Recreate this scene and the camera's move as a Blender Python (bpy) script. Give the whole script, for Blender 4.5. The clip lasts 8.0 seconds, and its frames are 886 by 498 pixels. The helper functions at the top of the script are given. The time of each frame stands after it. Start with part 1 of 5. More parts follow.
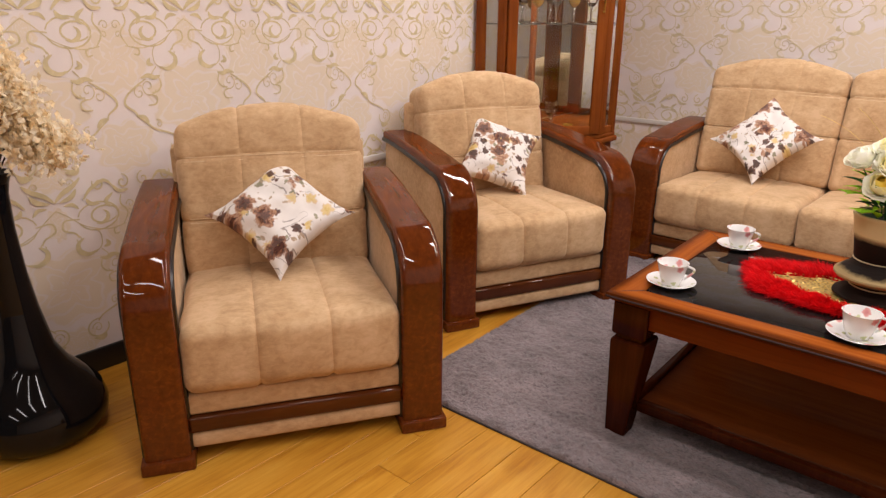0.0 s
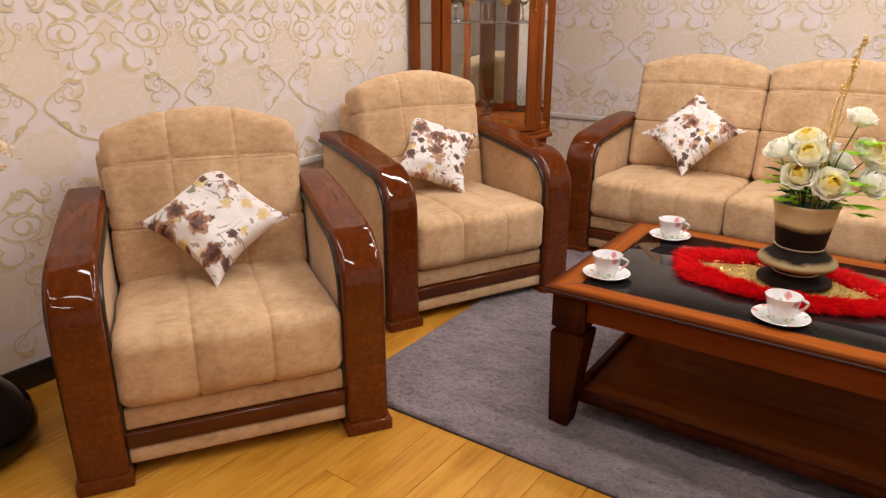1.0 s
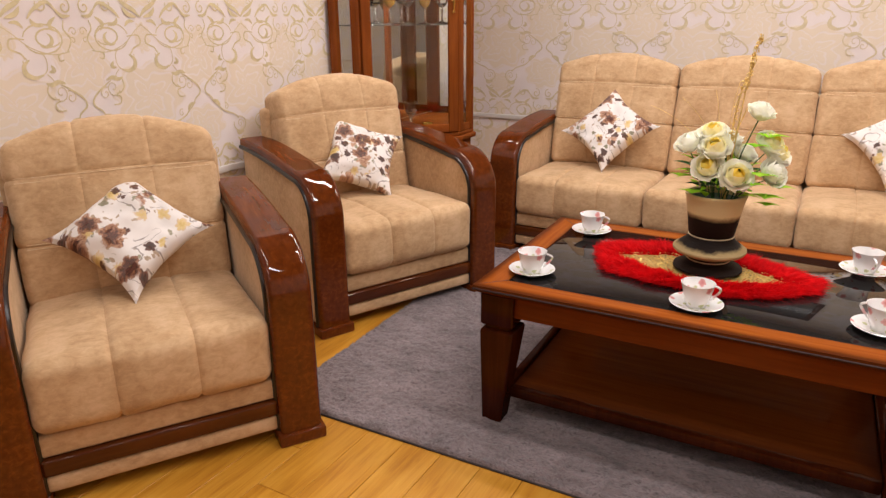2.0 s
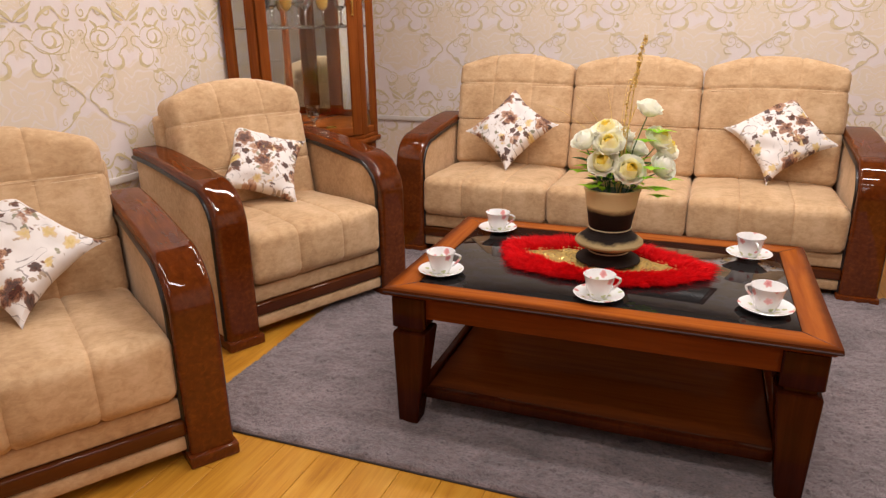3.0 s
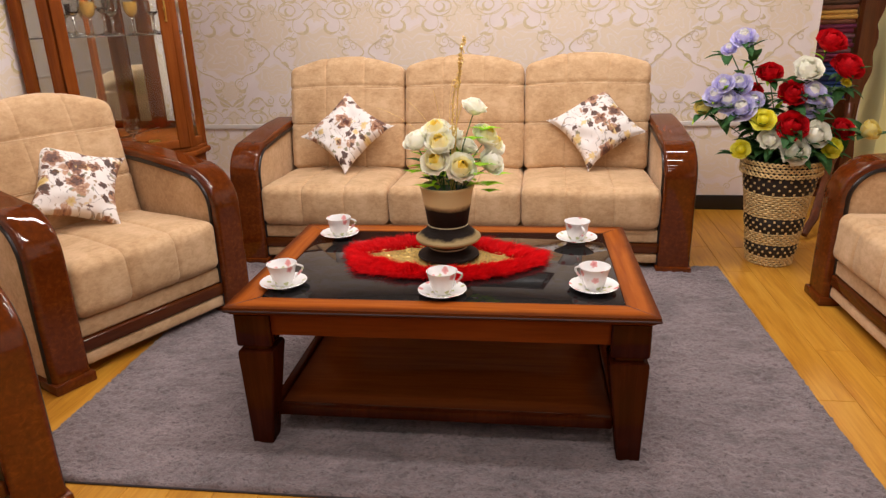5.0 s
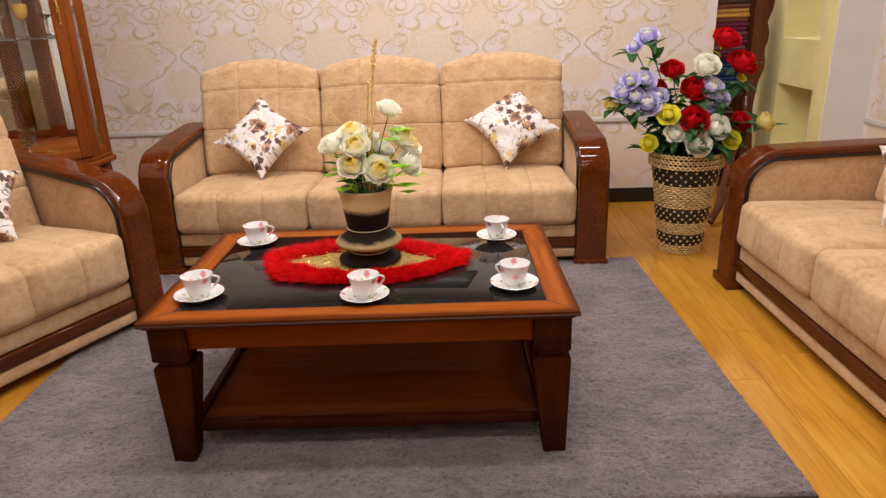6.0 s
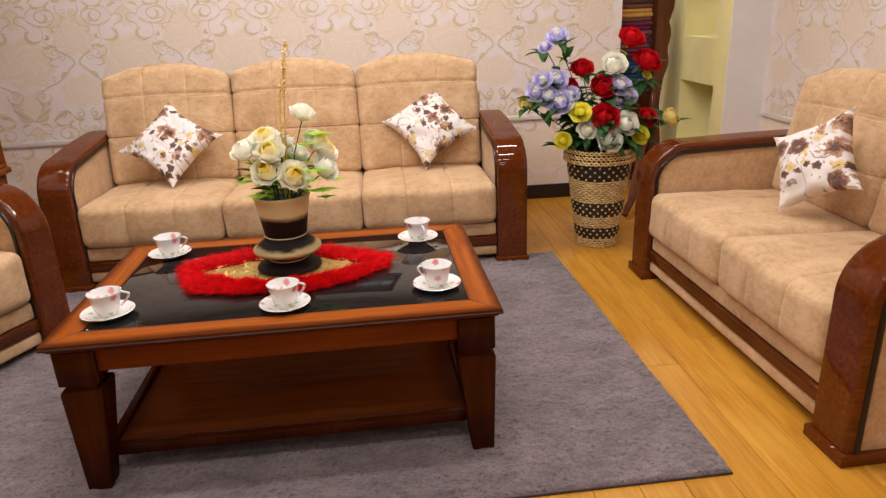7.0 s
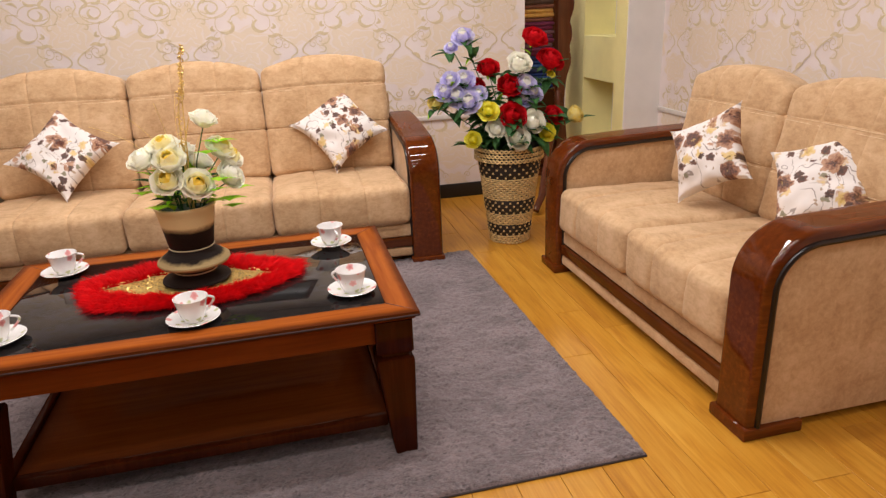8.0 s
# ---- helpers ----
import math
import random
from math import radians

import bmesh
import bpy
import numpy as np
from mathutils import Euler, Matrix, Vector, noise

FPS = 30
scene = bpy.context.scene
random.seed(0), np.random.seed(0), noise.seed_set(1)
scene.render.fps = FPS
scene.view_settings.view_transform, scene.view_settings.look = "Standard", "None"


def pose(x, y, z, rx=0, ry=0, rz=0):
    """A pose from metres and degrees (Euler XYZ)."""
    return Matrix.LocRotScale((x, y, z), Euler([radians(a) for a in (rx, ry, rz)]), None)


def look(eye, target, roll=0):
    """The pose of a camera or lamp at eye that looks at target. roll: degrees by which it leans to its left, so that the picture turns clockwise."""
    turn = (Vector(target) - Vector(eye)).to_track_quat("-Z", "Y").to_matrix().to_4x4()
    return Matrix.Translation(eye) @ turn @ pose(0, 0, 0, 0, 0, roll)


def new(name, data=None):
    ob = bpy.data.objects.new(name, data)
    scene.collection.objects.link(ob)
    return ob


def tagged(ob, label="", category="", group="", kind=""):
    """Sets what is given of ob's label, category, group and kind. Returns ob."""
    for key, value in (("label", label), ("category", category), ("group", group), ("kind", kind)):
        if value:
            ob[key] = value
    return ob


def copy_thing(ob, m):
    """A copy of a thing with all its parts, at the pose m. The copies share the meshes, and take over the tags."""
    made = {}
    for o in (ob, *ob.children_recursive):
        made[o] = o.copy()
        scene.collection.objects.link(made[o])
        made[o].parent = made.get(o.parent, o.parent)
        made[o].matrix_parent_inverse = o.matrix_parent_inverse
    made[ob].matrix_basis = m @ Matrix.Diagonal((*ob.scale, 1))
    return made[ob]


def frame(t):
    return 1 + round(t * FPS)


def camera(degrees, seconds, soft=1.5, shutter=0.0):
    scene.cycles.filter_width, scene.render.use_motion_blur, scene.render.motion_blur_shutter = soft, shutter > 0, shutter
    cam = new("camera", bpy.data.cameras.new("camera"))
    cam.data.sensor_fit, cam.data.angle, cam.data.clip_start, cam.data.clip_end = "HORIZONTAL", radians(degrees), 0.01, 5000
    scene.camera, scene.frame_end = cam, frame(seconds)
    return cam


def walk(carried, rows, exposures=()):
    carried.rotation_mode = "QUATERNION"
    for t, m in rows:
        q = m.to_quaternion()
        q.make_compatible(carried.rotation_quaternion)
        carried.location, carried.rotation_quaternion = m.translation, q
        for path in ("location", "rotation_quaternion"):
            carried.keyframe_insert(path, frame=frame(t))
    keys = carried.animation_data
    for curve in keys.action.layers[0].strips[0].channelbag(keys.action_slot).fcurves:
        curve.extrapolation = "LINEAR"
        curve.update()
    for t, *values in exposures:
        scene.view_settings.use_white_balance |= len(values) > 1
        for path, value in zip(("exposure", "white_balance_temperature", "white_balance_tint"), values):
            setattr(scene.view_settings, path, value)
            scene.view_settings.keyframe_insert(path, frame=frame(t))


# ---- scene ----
cam = camera(66.85, 8.0, soft=1.35)
PATH = [
    (0, (0.174, 0.093, 1.217), (-1.059, 1.525, 0.562), 0.44),
    (0.5, (0.181, 0.097, 1.219), (-0.992, 1.577, 0.562), 0.22),
    (1, (0.188, 0.100, 1.221), (-0.915, 1.633, 0.563), 0.02),
    (2.5, (0.209, 0.111, 1.226), (-0.615, 1.812, 0.572), -0.64),
    (3, (0.215, 0.114, 1.227), (-0.487, 1.869, 0.574), -0.76),
    (3.5, (0.222, 0.118, 1.229), (-0.389, 1.906, 0.575), -1.08),
    (4, (0.229, 0.121, 1.231), (-0.281, 1.941, 0.576), -1.35),
    (4.5, (0.236, 0.124, 1.233), (-0.174, 1.968, 0.575), -1.57),
    (5, (0.243, 0.128, 1.234), (-0.037, 1.995, 0.575), -1.73),
    (6.5, (0.263, 0.138, 1.239), (0.310, 2.023, 0.571), -2.20),
    (7, (0.270, 0.142, 1.241), (0.431, 2.018, 0.568), -2.31),
    (7.5, (0.277, 0.145, 1.243), (0.539, 2.009, 0.565), -2.45),
    (8, (0.284, 0.149, 1.244), (0.684, 1.986, 0.562), -2.49),
]
walk(cam, [(t, look(eye, target, roll)) for t, eye, target, roll in PATH])

# ---- light ----
world = bpy.data.worlds.new("world")
scene.world = world
world.use_nodes = True
world.node_tree.nodes["Background"].inputs[0].default_value = (1.0, 0.96, 0.9, 1)
world.node_tree.nodes["Background"].inputs[1].default_value = 0.03
scene.view_settings.exposure = 0.0

CEILING = 2.75
# The last one is unseen, added to brighten the alcove's yellow side.
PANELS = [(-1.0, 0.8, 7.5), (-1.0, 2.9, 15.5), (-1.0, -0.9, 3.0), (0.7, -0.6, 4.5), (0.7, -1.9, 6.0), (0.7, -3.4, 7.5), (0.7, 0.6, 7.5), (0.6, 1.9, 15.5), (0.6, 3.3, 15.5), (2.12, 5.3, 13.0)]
# Rows at negative y are unseen, added behind the camera to light the fronts.
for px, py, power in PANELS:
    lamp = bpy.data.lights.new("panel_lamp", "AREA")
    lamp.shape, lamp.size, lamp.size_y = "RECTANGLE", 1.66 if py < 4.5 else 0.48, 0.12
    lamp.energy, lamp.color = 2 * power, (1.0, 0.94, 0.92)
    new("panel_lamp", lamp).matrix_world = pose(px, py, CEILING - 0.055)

# ---- helpers of this scene ----


def thing(name, label, category, m=None, group="", kind=""):
    ob = new(name)
    ob.empty_display_size = 0.1
    if m is not None:
        ob.matrix_world = m
    return tagged(ob, label, category, group, kind)


def mesh_of(name, bm, smooth=True):
    data = bpy.data.meshes.new(name)
    bm.normal_update()
    bm.to_mesh(data)
    bm.free()
    if smooth:
        data.polygons.foreach_set("use_smooth", [True] * len(data.polygons))
        data.set_sharp_from_angle(angle=radians(38))
    return data


def part(name, bm, material, parent=None, label="", smooth=True):
    """Links a bmesh as one mesh object under a thing or a part."""
    data = mesh_of(name, bm, smooth) if isinstance(bm, bmesh.types.BMesh) else bm
    if material is not None and not data.materials:
        data.materials.append(material)
    ob = new(name, data)
    ob.parent = parent
    return tagged(ob, label)


def solid(name, bm, material, label, category, kind="", group="", smooth=True):
    ob = part(name, bm, material, None, "", smooth)
    return tagged(ob, label, category, group, kind)


def box(x0, x1, y0, y1, z0, z1, bevel=0.0, seg=2, bm=None, m=None):
    own = bmesh.new()
    bmesh.ops.create_cube(own, size=1.0)
    for v in own.verts:
        v.co = Vector(((x0 + x1) / 2 + v.co.x * (x1 - x0), (y0 + y1) / 2 + v.co.y * (y1 - y0), (z0 + z1) / 2 + v.co.z * (z1 - z0)))
    if bevel:
        bmesh.ops.bevel(own, geom=own.edges[:], offset=bevel, segments=seg, profile=0.5, affect="EDGES")
    if m is not None:
        own.transform(m)
    return join(own, bm)


def join(own, bm):
    if bm is None:
        return own
    data = bpy.data.meshes.new("joined")
    own.to_mesh(data)
    own.free()
    bm.from_mesh(data)
    bpy.data.meshes.remove(data)
    return bm


def lathe(profile, seg=40, bm=None, m=None, close=False):
    """Turns (radius, height) points round the z axis."""
    own = bmesh.new()
    rings = []
    for r, z in profile:
        rings.append([own.verts.new((r * math.cos(2 * math.pi * i / seg), r * math.sin(2 * math.pi * i / seg), z)) for i in range(seg)])
    for a, b in zip(rings, rings[1:]):
        for i in range(seg):
            own.faces.new((a[i], a[(i + 1) % seg], b[(i + 1) % seg], b[i]))
    if close:
        own.faces.new(list(reversed(rings[0])))
        own.faces.new(rings[-1])
    bmesh.ops.remove_doubles(own, verts=own.verts[:], dist=1e-6)
    if m is not None:
        own.transform(m)
    return join(own, bm)


def tube(points, radius, seg=8, bm=None, taper=1.0):
    """A round rod along points; taper: its end radius over its first."""
    own = bmesh.new()
    pts = [Vector(p) for p in points]
    rings = []
    side = None
    for i, p in enumerate(pts):
        d = (pts[min(i + 1, len(pts) - 1)] - pts[max(i - 1, 0)]).normalized()
        if side is None:
            side = d.orthogonal().normalized()
        side = (side - d * side.dot(d)).normalized()
        up = d.cross(side)
        r = radius * (1 + (taper - 1) * i / max(1, len(pts) - 1))
        rings.append([own.verts.new(p + (side * math.cos(2 * math.pi * k / seg) + up * math.sin(2 * math.pi * k / seg)) * r) for k in range(seg)])
    for a, b in zip(rings, rings[1:]):
        for k in range(seg):
            own.faces.new((a[k], a[(k + 1) % seg], b[(k + 1) % seg], b[k]))
    own.faces.new(list(reversed(rings[0])))
    own.faces.new(rings[-1])
    return join(own, bm)


def cushion(size, r, puff=(0, 0, 0), seams_x=(), seams_z=(), seams_y=(), groove=0.006, faint=1.0, step=0.035, shape=None, wrinkle=0.002, seed=0):
    """A padded block centred on the origin, with rounded edges, soft faces and sewn seams."""
    half = [s / 2 for s in size]

    def lines(n, seams):
        c = list(np.linspace(-half[n], half[n], max(4, int(size[n] / step))))
        c += [half[n] - r * k for k in (0.35, 0.7, 1.0)] + [-half[n] + r * k for k in (0.35, 0.7, 1.0)]
        for s in seams:
            c += [s + o for o in (-0.014, -0.007, 0.0, 0.007, 0.014)]
        c = sorted(c)
        out = [c[0]]
        for v in c[1:]:
            if v - out[-1] > 0.003:
                out.append(v)
        out[-1] = half[n]
        return out

    axes = [lines(0, seams_x), lines(1, seams_y), lines(2, seams_z)]
    bm = bmesh.new()
    seen = {}

    def vert(q):
        key = tuple(round(c, 5) for c in q)
        if key not in seen:
            q = Vector(q)
            inner = Vector([max(-h + r, min(h - r, c)) for c, h in zip(q, half)])
            d = q - inner
            n = d.normalized() if d.length > 1e-9 else Vector((0, 0, 1))
            p = inner + n * r
            for k in range(3):
                o = [j for j in range(3) if j != k]
                f = 1.0
                for j in o:
                    f *= 1 - (q[j] / half[j]) ** 2
                p[k] += puff[k] * f * max(-1, min(1, q[k] / half[k]))
            g = 0.0
            for axis, seams in ((0, seams_x), (1, seams_y), (2, seams_z)):
                for s in seams:
                    g = max(g, math.exp(-((q[axis] - s) / 0.007) ** 2) * (faint if axis == 0 else 1.0))
            p -= n * groove * g
            if wrinkle:
                p += n * wrinkle * 2 * noise.noise((q * 9) + Vector((seed * 3.1, 0, 0)))
            if shape:
                p = shape(p, q)
            seen[key] = bm.verts.new(p)
        return seen[key]

    for k in range(3):
        i, j = [n for n in range(3) if n != k]
        for s in (-1, 1):
            for a0, a1 in zip(axes[i], axes[i][1:]):
                for b0, b1 in zip(axes[j], axes[j][1:]):
                    quad = []
                    for a, b in ((a0, b0), (a1, b0), (a1, b1), (a0, b1)):
                        q = [0, 0, 0]
                        q[i], q[j], q[k] = a, b, s * half[k]
                        quad.append(vert(q))
                    if len(set(quad)) == 4:
                        bm.faces.new(quad)
    bmesh.ops.recalc_face_normals(bm, faces=bm.faces[:])
    return bm


# ---- materials ----


class Nodes:
    """Short hand for a node material."""

    def __init__(self, name):
        self.mat = bpy.data.materials.new(name)
        self.mat.use_nodes = True
        self.tree = self.mat.node_tree
        self.bsdf = self.tree.nodes["Principled BSDF"]

    def node(self, kind, *links, **values):
        n = self.tree.nodes.new(kind)
        for key, v in values.items():
            if key == "ops":
                n.operation = v
            elif key == "dtype":
                n.data_type = v
            elif key == "dims":
                n.noise_dimensions = v
            elif key == "feat":
                n.feature = v
            elif key == "blend":
                n.blend_type = v
            else:
                n.inputs[key.replace("_", " ")].default_value = v
        for where, what in links:
            self.put(n, where, what)
        return n

    def put(self, n, where, what):
        if isinstance(what, bpy.types.NodeSocket):
            self.tree.links.new(what, n.inputs[where])
        else:
            n.inputs[where].default_value = what

    def math(self, op, a, b=0.0, c=0.0):
        n = self.tree.nodes.new("ShaderNodeMath")
        n.operation = op
        self.put(n, 0, a), self.put(n, 1, b), self.put(n, 2, c)
        return n.outputs[0]

    def coords(self, scale=(1, 1, 1), rot=(0, 0, 0), kind="Object"):
        c = self.tree.nodes.new("ShaderNodeTexCoord")
        return self.node("ShaderNodeMapping", (0, c.outputs[kind]), Scale=scale, Rotation=rot).outputs[0]

    def noise(self, vec, scale, detail=4.0, rough=0.55, distort=0.0):
        return self.node("ShaderNodeTexNoise", (0, vec), Scale=scale, Detail=detail, Roughness=rough, Distortion=distort).outputs[0]

    def ramp(self, fac, *stops):
        n = self.tree.nodes.new("ShaderNodeValToRGB")
        while len(n.color_ramp.elements) < len(stops):
            n.color_ramp.elements.new(0.5)
        for e, (p, c) in zip(n.color_ramp.elements, stops):
            e.position, e.color = p, (*c, 1)
        self.put(n, 0, fac)
        return n.outputs[0]

    def mix(self, fac, a, b, blend="MIX"):
        n = self.tree.nodes.new("ShaderNodeMix")
        n.data_type, n.blend_type = "RGBA", blend
        self.put(n, 0, fac)
        self.put(n, 6, a if isinstance(a, bpy.types.NodeSocket) else (*a, 1))
        self.put(n, 7, b if isinstance(b, bpy.types.NodeSocket) else (*b, 1))
        return n.outputs[2]

    def smooth(self, v, lo, hi):
        n = self.tree.nodes.new("ShaderNodeMapRange")
        n.interpolation_type = "SMOOTHSTEP"
        self.put(n, 0, v), self.put(n, 1, lo), self.put(n, 2, hi)
        return n.outputs[0]

    def bump(self, height, strength=0.3, distance=0.002):
        n = self.node("ShaderNodeBump", ("Height", height), Strength=strength, Distance=distance)
        self.tree.links.new(n.outputs[0], self.bsdf.inputs["Normal"])

    def done(self, color=None, **values):
        if color is not None:
            self.put(self.bsdf, "Base Color", color if isinstance(color, bpy.types.NodeSocket) else (*color, 1))
        for key, v in values.items():
            self.put(self.bsdf, key.replace("_", " "), v)
        return self.mat


def plain(name, color, rough=0.5, metal=0.0, grain=0.12, scale=25, **more):
    n = Nodes(name)
    f = n.noise(n.coords(), scale, 5)
    dark = tuple(c * (1 - grain) for c in color)
    lite = tuple(min(1, c * (1 + grain)) for c in color)
    return n.done(n.ramp(f, (0.3, dark), (0.7, lite)), Roughness=rough, Metallic=metal, **more)


def suede():
    n = Nodes("suede_fabric")
    big = n.noise(n.coords((1.0, 1.0, 1.0)), 7.0, 5, 0.6, 0.8)
    fine = n.noise(n.coords((1.0, 1.6, 1.6)), 34.0, 6, 0.72, 0.5)
    nap = n.noise(n.coords(), 900.0, 2)
    f = n.math("ADD", n.math("MULTIPLY", big, 0.5), n.math("MULTIPLY", fine, 0.5))
    col = n.ramp(f, (0.36, (0.41, 0.24, 0.115)), (0.48, (0.53, 0.335, 0.175)), (0.62, (0.64, 0.43, 0.25)))
    n.bump(n.math("ADD", n.math("MULTIPLY", nap, 0.4), fine), 0.25, 0.002)
    return n.done(col, Roughness=0.88, Sheen_Weight=0.35, Sheen_Roughness=0.45, Sheen_Tint=(1, 0.85, 0.65, 1))


def varnished(name, dark, mid, lite, axis=1, coat=0.46, rough=0.5):
    n = Nodes(name)
    s = [26.0, 26.0, 26.0]
    s[axis] = 1.6
    grain = n.noise(n.coords(tuple(s)), 2.2, 7, 0.62, 0.6)
    cloud = n.noise(n.coords((1, 1, 1)), 3.0, 2)
    f = n.math("ADD", n.math("MULTIPLY", grain, 0.5), n.math("MULTIPLY", cloud, 0.5))
    col = n.ramp(f, (0.22, dark), (0.5, mid), (0.78, lite))
    return n.done(col, Roughness=rough, Coat_Weight=coat, Coat_Roughness=0.02, Coat_IOR=1.7, Specular_IOR_Level=0.0)


def rug_pile():
    n = Nodes("rug_pile")
    big = n.noise(n.coords(), 3.5, 4, 0.6, 0.8)
    fine = n.noise(n.coords((1, 1.6, 1)), 130.0, 5, 0.75, 0.6)
    dash = n.noise(n.coords((1, 2.4, 1)), 75.0, 2, 0.6, 1.5)
    brush = n.noise(n.coords((1, 2.2, 1), (0, 0, 0.5)), 6.5, 3, 0.6, 1.4)
    f = n.math("ADD", n.math("ADD", n.math("MULTIPLY", big, 0.35), n.math("MULTIPLY", brush, 0.35)), n.math("MULTIPLY", fine, 0.3))
    col = n.ramp(f, (0.37, (0.105, 0.078, 0.081)), (0.63, (0.335, 0.254, 0.260)))
    col = n.mix(n.math("MULTIPLY", n.smooth(dash, 0.53, 0.60), 0.72), col, (0.06, 0.045, 0.048))
    n.bump(n.math("ADD", fine, n.math("MULTIPLY", dash, -0.8)), 1.0, 0.006)
    return n.done(col, Roughness=0.95, Sheen_Weight=0.25, Sheen_Roughness=0.5)


def plank_wood():
    n = Nodes("oak_plank")
    info = n.tree.nodes.new("ShaderNodeObjectInfo")
    c = n.tree.nodes.new("ShaderNodeTexCoord")
    shift = n.node("ShaderNodeVectorMath", (0, c.outputs["Object"]), ops="ADD")
    comb = n.node("ShaderNodeCombineXYZ")
    n.put(comb, 0, n.math("MULTIPLY", info.outputs["Random"], 37.0)), n.put(comb, 1, n.math("MULTIPLY", info.outputs["Random"], 91.0))
    n.put(shift, 1, comb.outputs[0])
    fine = n.noise(n.node("ShaderNodeMapping", (0, shift.outputs[0]), Scale=(30, 1.5, 1)).outputs[0], 2.5, 7, 0.6, 0.9)
    cloud = n.noise(n.node("ShaderNodeMapping", (0, shift.outputs[0]), Scale=(4, 0.9, 1)).outputs[0], 2.0, 3, 0.5, 1.2)
    f = n.math("ADD", n.math("MULTIPLY", fine, 0.55), n.math("MULTIPLY", cloud, 0.45))
    col = n.ramp(f, (0.33, (0.37, 0.145, 0.014)), (0.5, (0.52, 0.24, 0.026)), (0.68, (0.62, 0.325, 0.048)))
    tone = n.ramp(info.outputs["Random"], (0.0, (0.92, 0.90, 0.88)), (1.0, (1.04, 1.03, 1.0)))
    col = n.mix(1.0, col, tone, "MULTIPLY")
    knots = n.node("ShaderNodeTexVoronoi", (0, n.node("ShaderNodeMapping", (0, shift.outputs[0]), Scale=(1.0, 0.45, 1)).outputs[0]), Scale=4.2)
    spot = n.smooth(knots.outputs["Distance"], 0.035, 0.012)
    col = n.mix(n.math("MULTIPLY", spot, 0.85), col, (0.06, 0.025, 0.01))
    n.bump(fine, 0.12, 0.001)
    return n.done(col, Roughness=n.math("MULTIPLY_ADD", cloud, 0.2, 0.26), Specular_IOR_Level=0.3, Coat_Weight=0.08, Coat_Roughness=0.2)


def wallpaper(name, across, u, v, z0, shift):
    """Off-white paper with a pale woven damask ground; the gold scrolls are laid on as print."""
    n = Nodes(name)
    c = n.tree.nodes.new("ShaderNodeTexCoord")
    sep = n.node("ShaderNodeSeparateXYZ", (0, c.outputs["Object"]))
    wob = n.noise(c.outputs["Object"], 9.0, 3)
    wob2 = n.noise(c.outputs["Object"], 30.0, 3)
    a = n.math("ADD", n.math("DIVIDE", n.math("SUBTRACT", sep.outputs[across], shift), u), n.math("MULTIPLY", n.math("SUBTRACT", wob2, 0.5), 0.06))
    b = n.math("DIVIDE", n.math("SUBTRACT", sep.outputs[2], z0), v)
    full = None
    for cu, cv, ru, rv in ((0.5, -0.235, 0.21, 0.20), (0.0, -0.47, 0.31, 0.22), (0.5, -0.72, 0.21, 0.15), (0.0, -0.82, 0.13, 0.10), (0.0, -0.10, 0.07, 0.10)):
        x = n.math("SUBTRACT", n.math("FRACT", n.math("ADD", n.math("SUBTRACT", a, cu), 0.5)), 0.5)
        y = n.math("SUBTRACT", n.math("FRACT", n.math("ADD", n.math("SUBTRACT", b, cv), 0.5)), 0.5)
        x, y = n.math("DIVIDE", x, ru), n.math("DIVIDE", y, rv)
        ang = n.math("ARCTAN2", y, x)
        r = n.math("SQRT", n.math("ADD", n.math("MULTIPLY", x, x), n.math("MULTIPLY", y, y)))
        r = n.math("ADD", r, n.math("MULTIPLY", n.math("SINE", n.math("MULTIPLY", ang, 8.0)), 0.09))
        inner = n.math("ABSOLUTE", n.math("SINE", n.math("ADD", n.math("MULTIPLY", r, 9.0), n.math("MULTIPLY", n.math("COSINE", n.math("MULTIPLY", ang, 4.0)), 1.6))))
        body = n.math("MULTIPLY", n.smooth(r, 1.0, 0.9), n.math("MULTIPLY_ADD", n.smooth(inner, 0.15, 0.5), 0.7, 0.3))
        full = body if full is None else n.math("MAXIMUM", full, body)
    weave = n.noise(n.coords((1, 1, 1)), 260.0, 3)
    col = n.mix(n.math("MULTIPLY", full, 0.75), n.ramp(wob, (0.3, (0.765, 0.675, 0.655)), (0.7, (0.81, 0.73, 0.71))), (0.76, 0.635, 0.47))
    n.bump(n.math("ADD", n.math("MULTIPLY", weave, 0.5), full), 0.12, 0.001)
    return n.done(col, Roughness=0.62, Sheen_Weight=0.05)


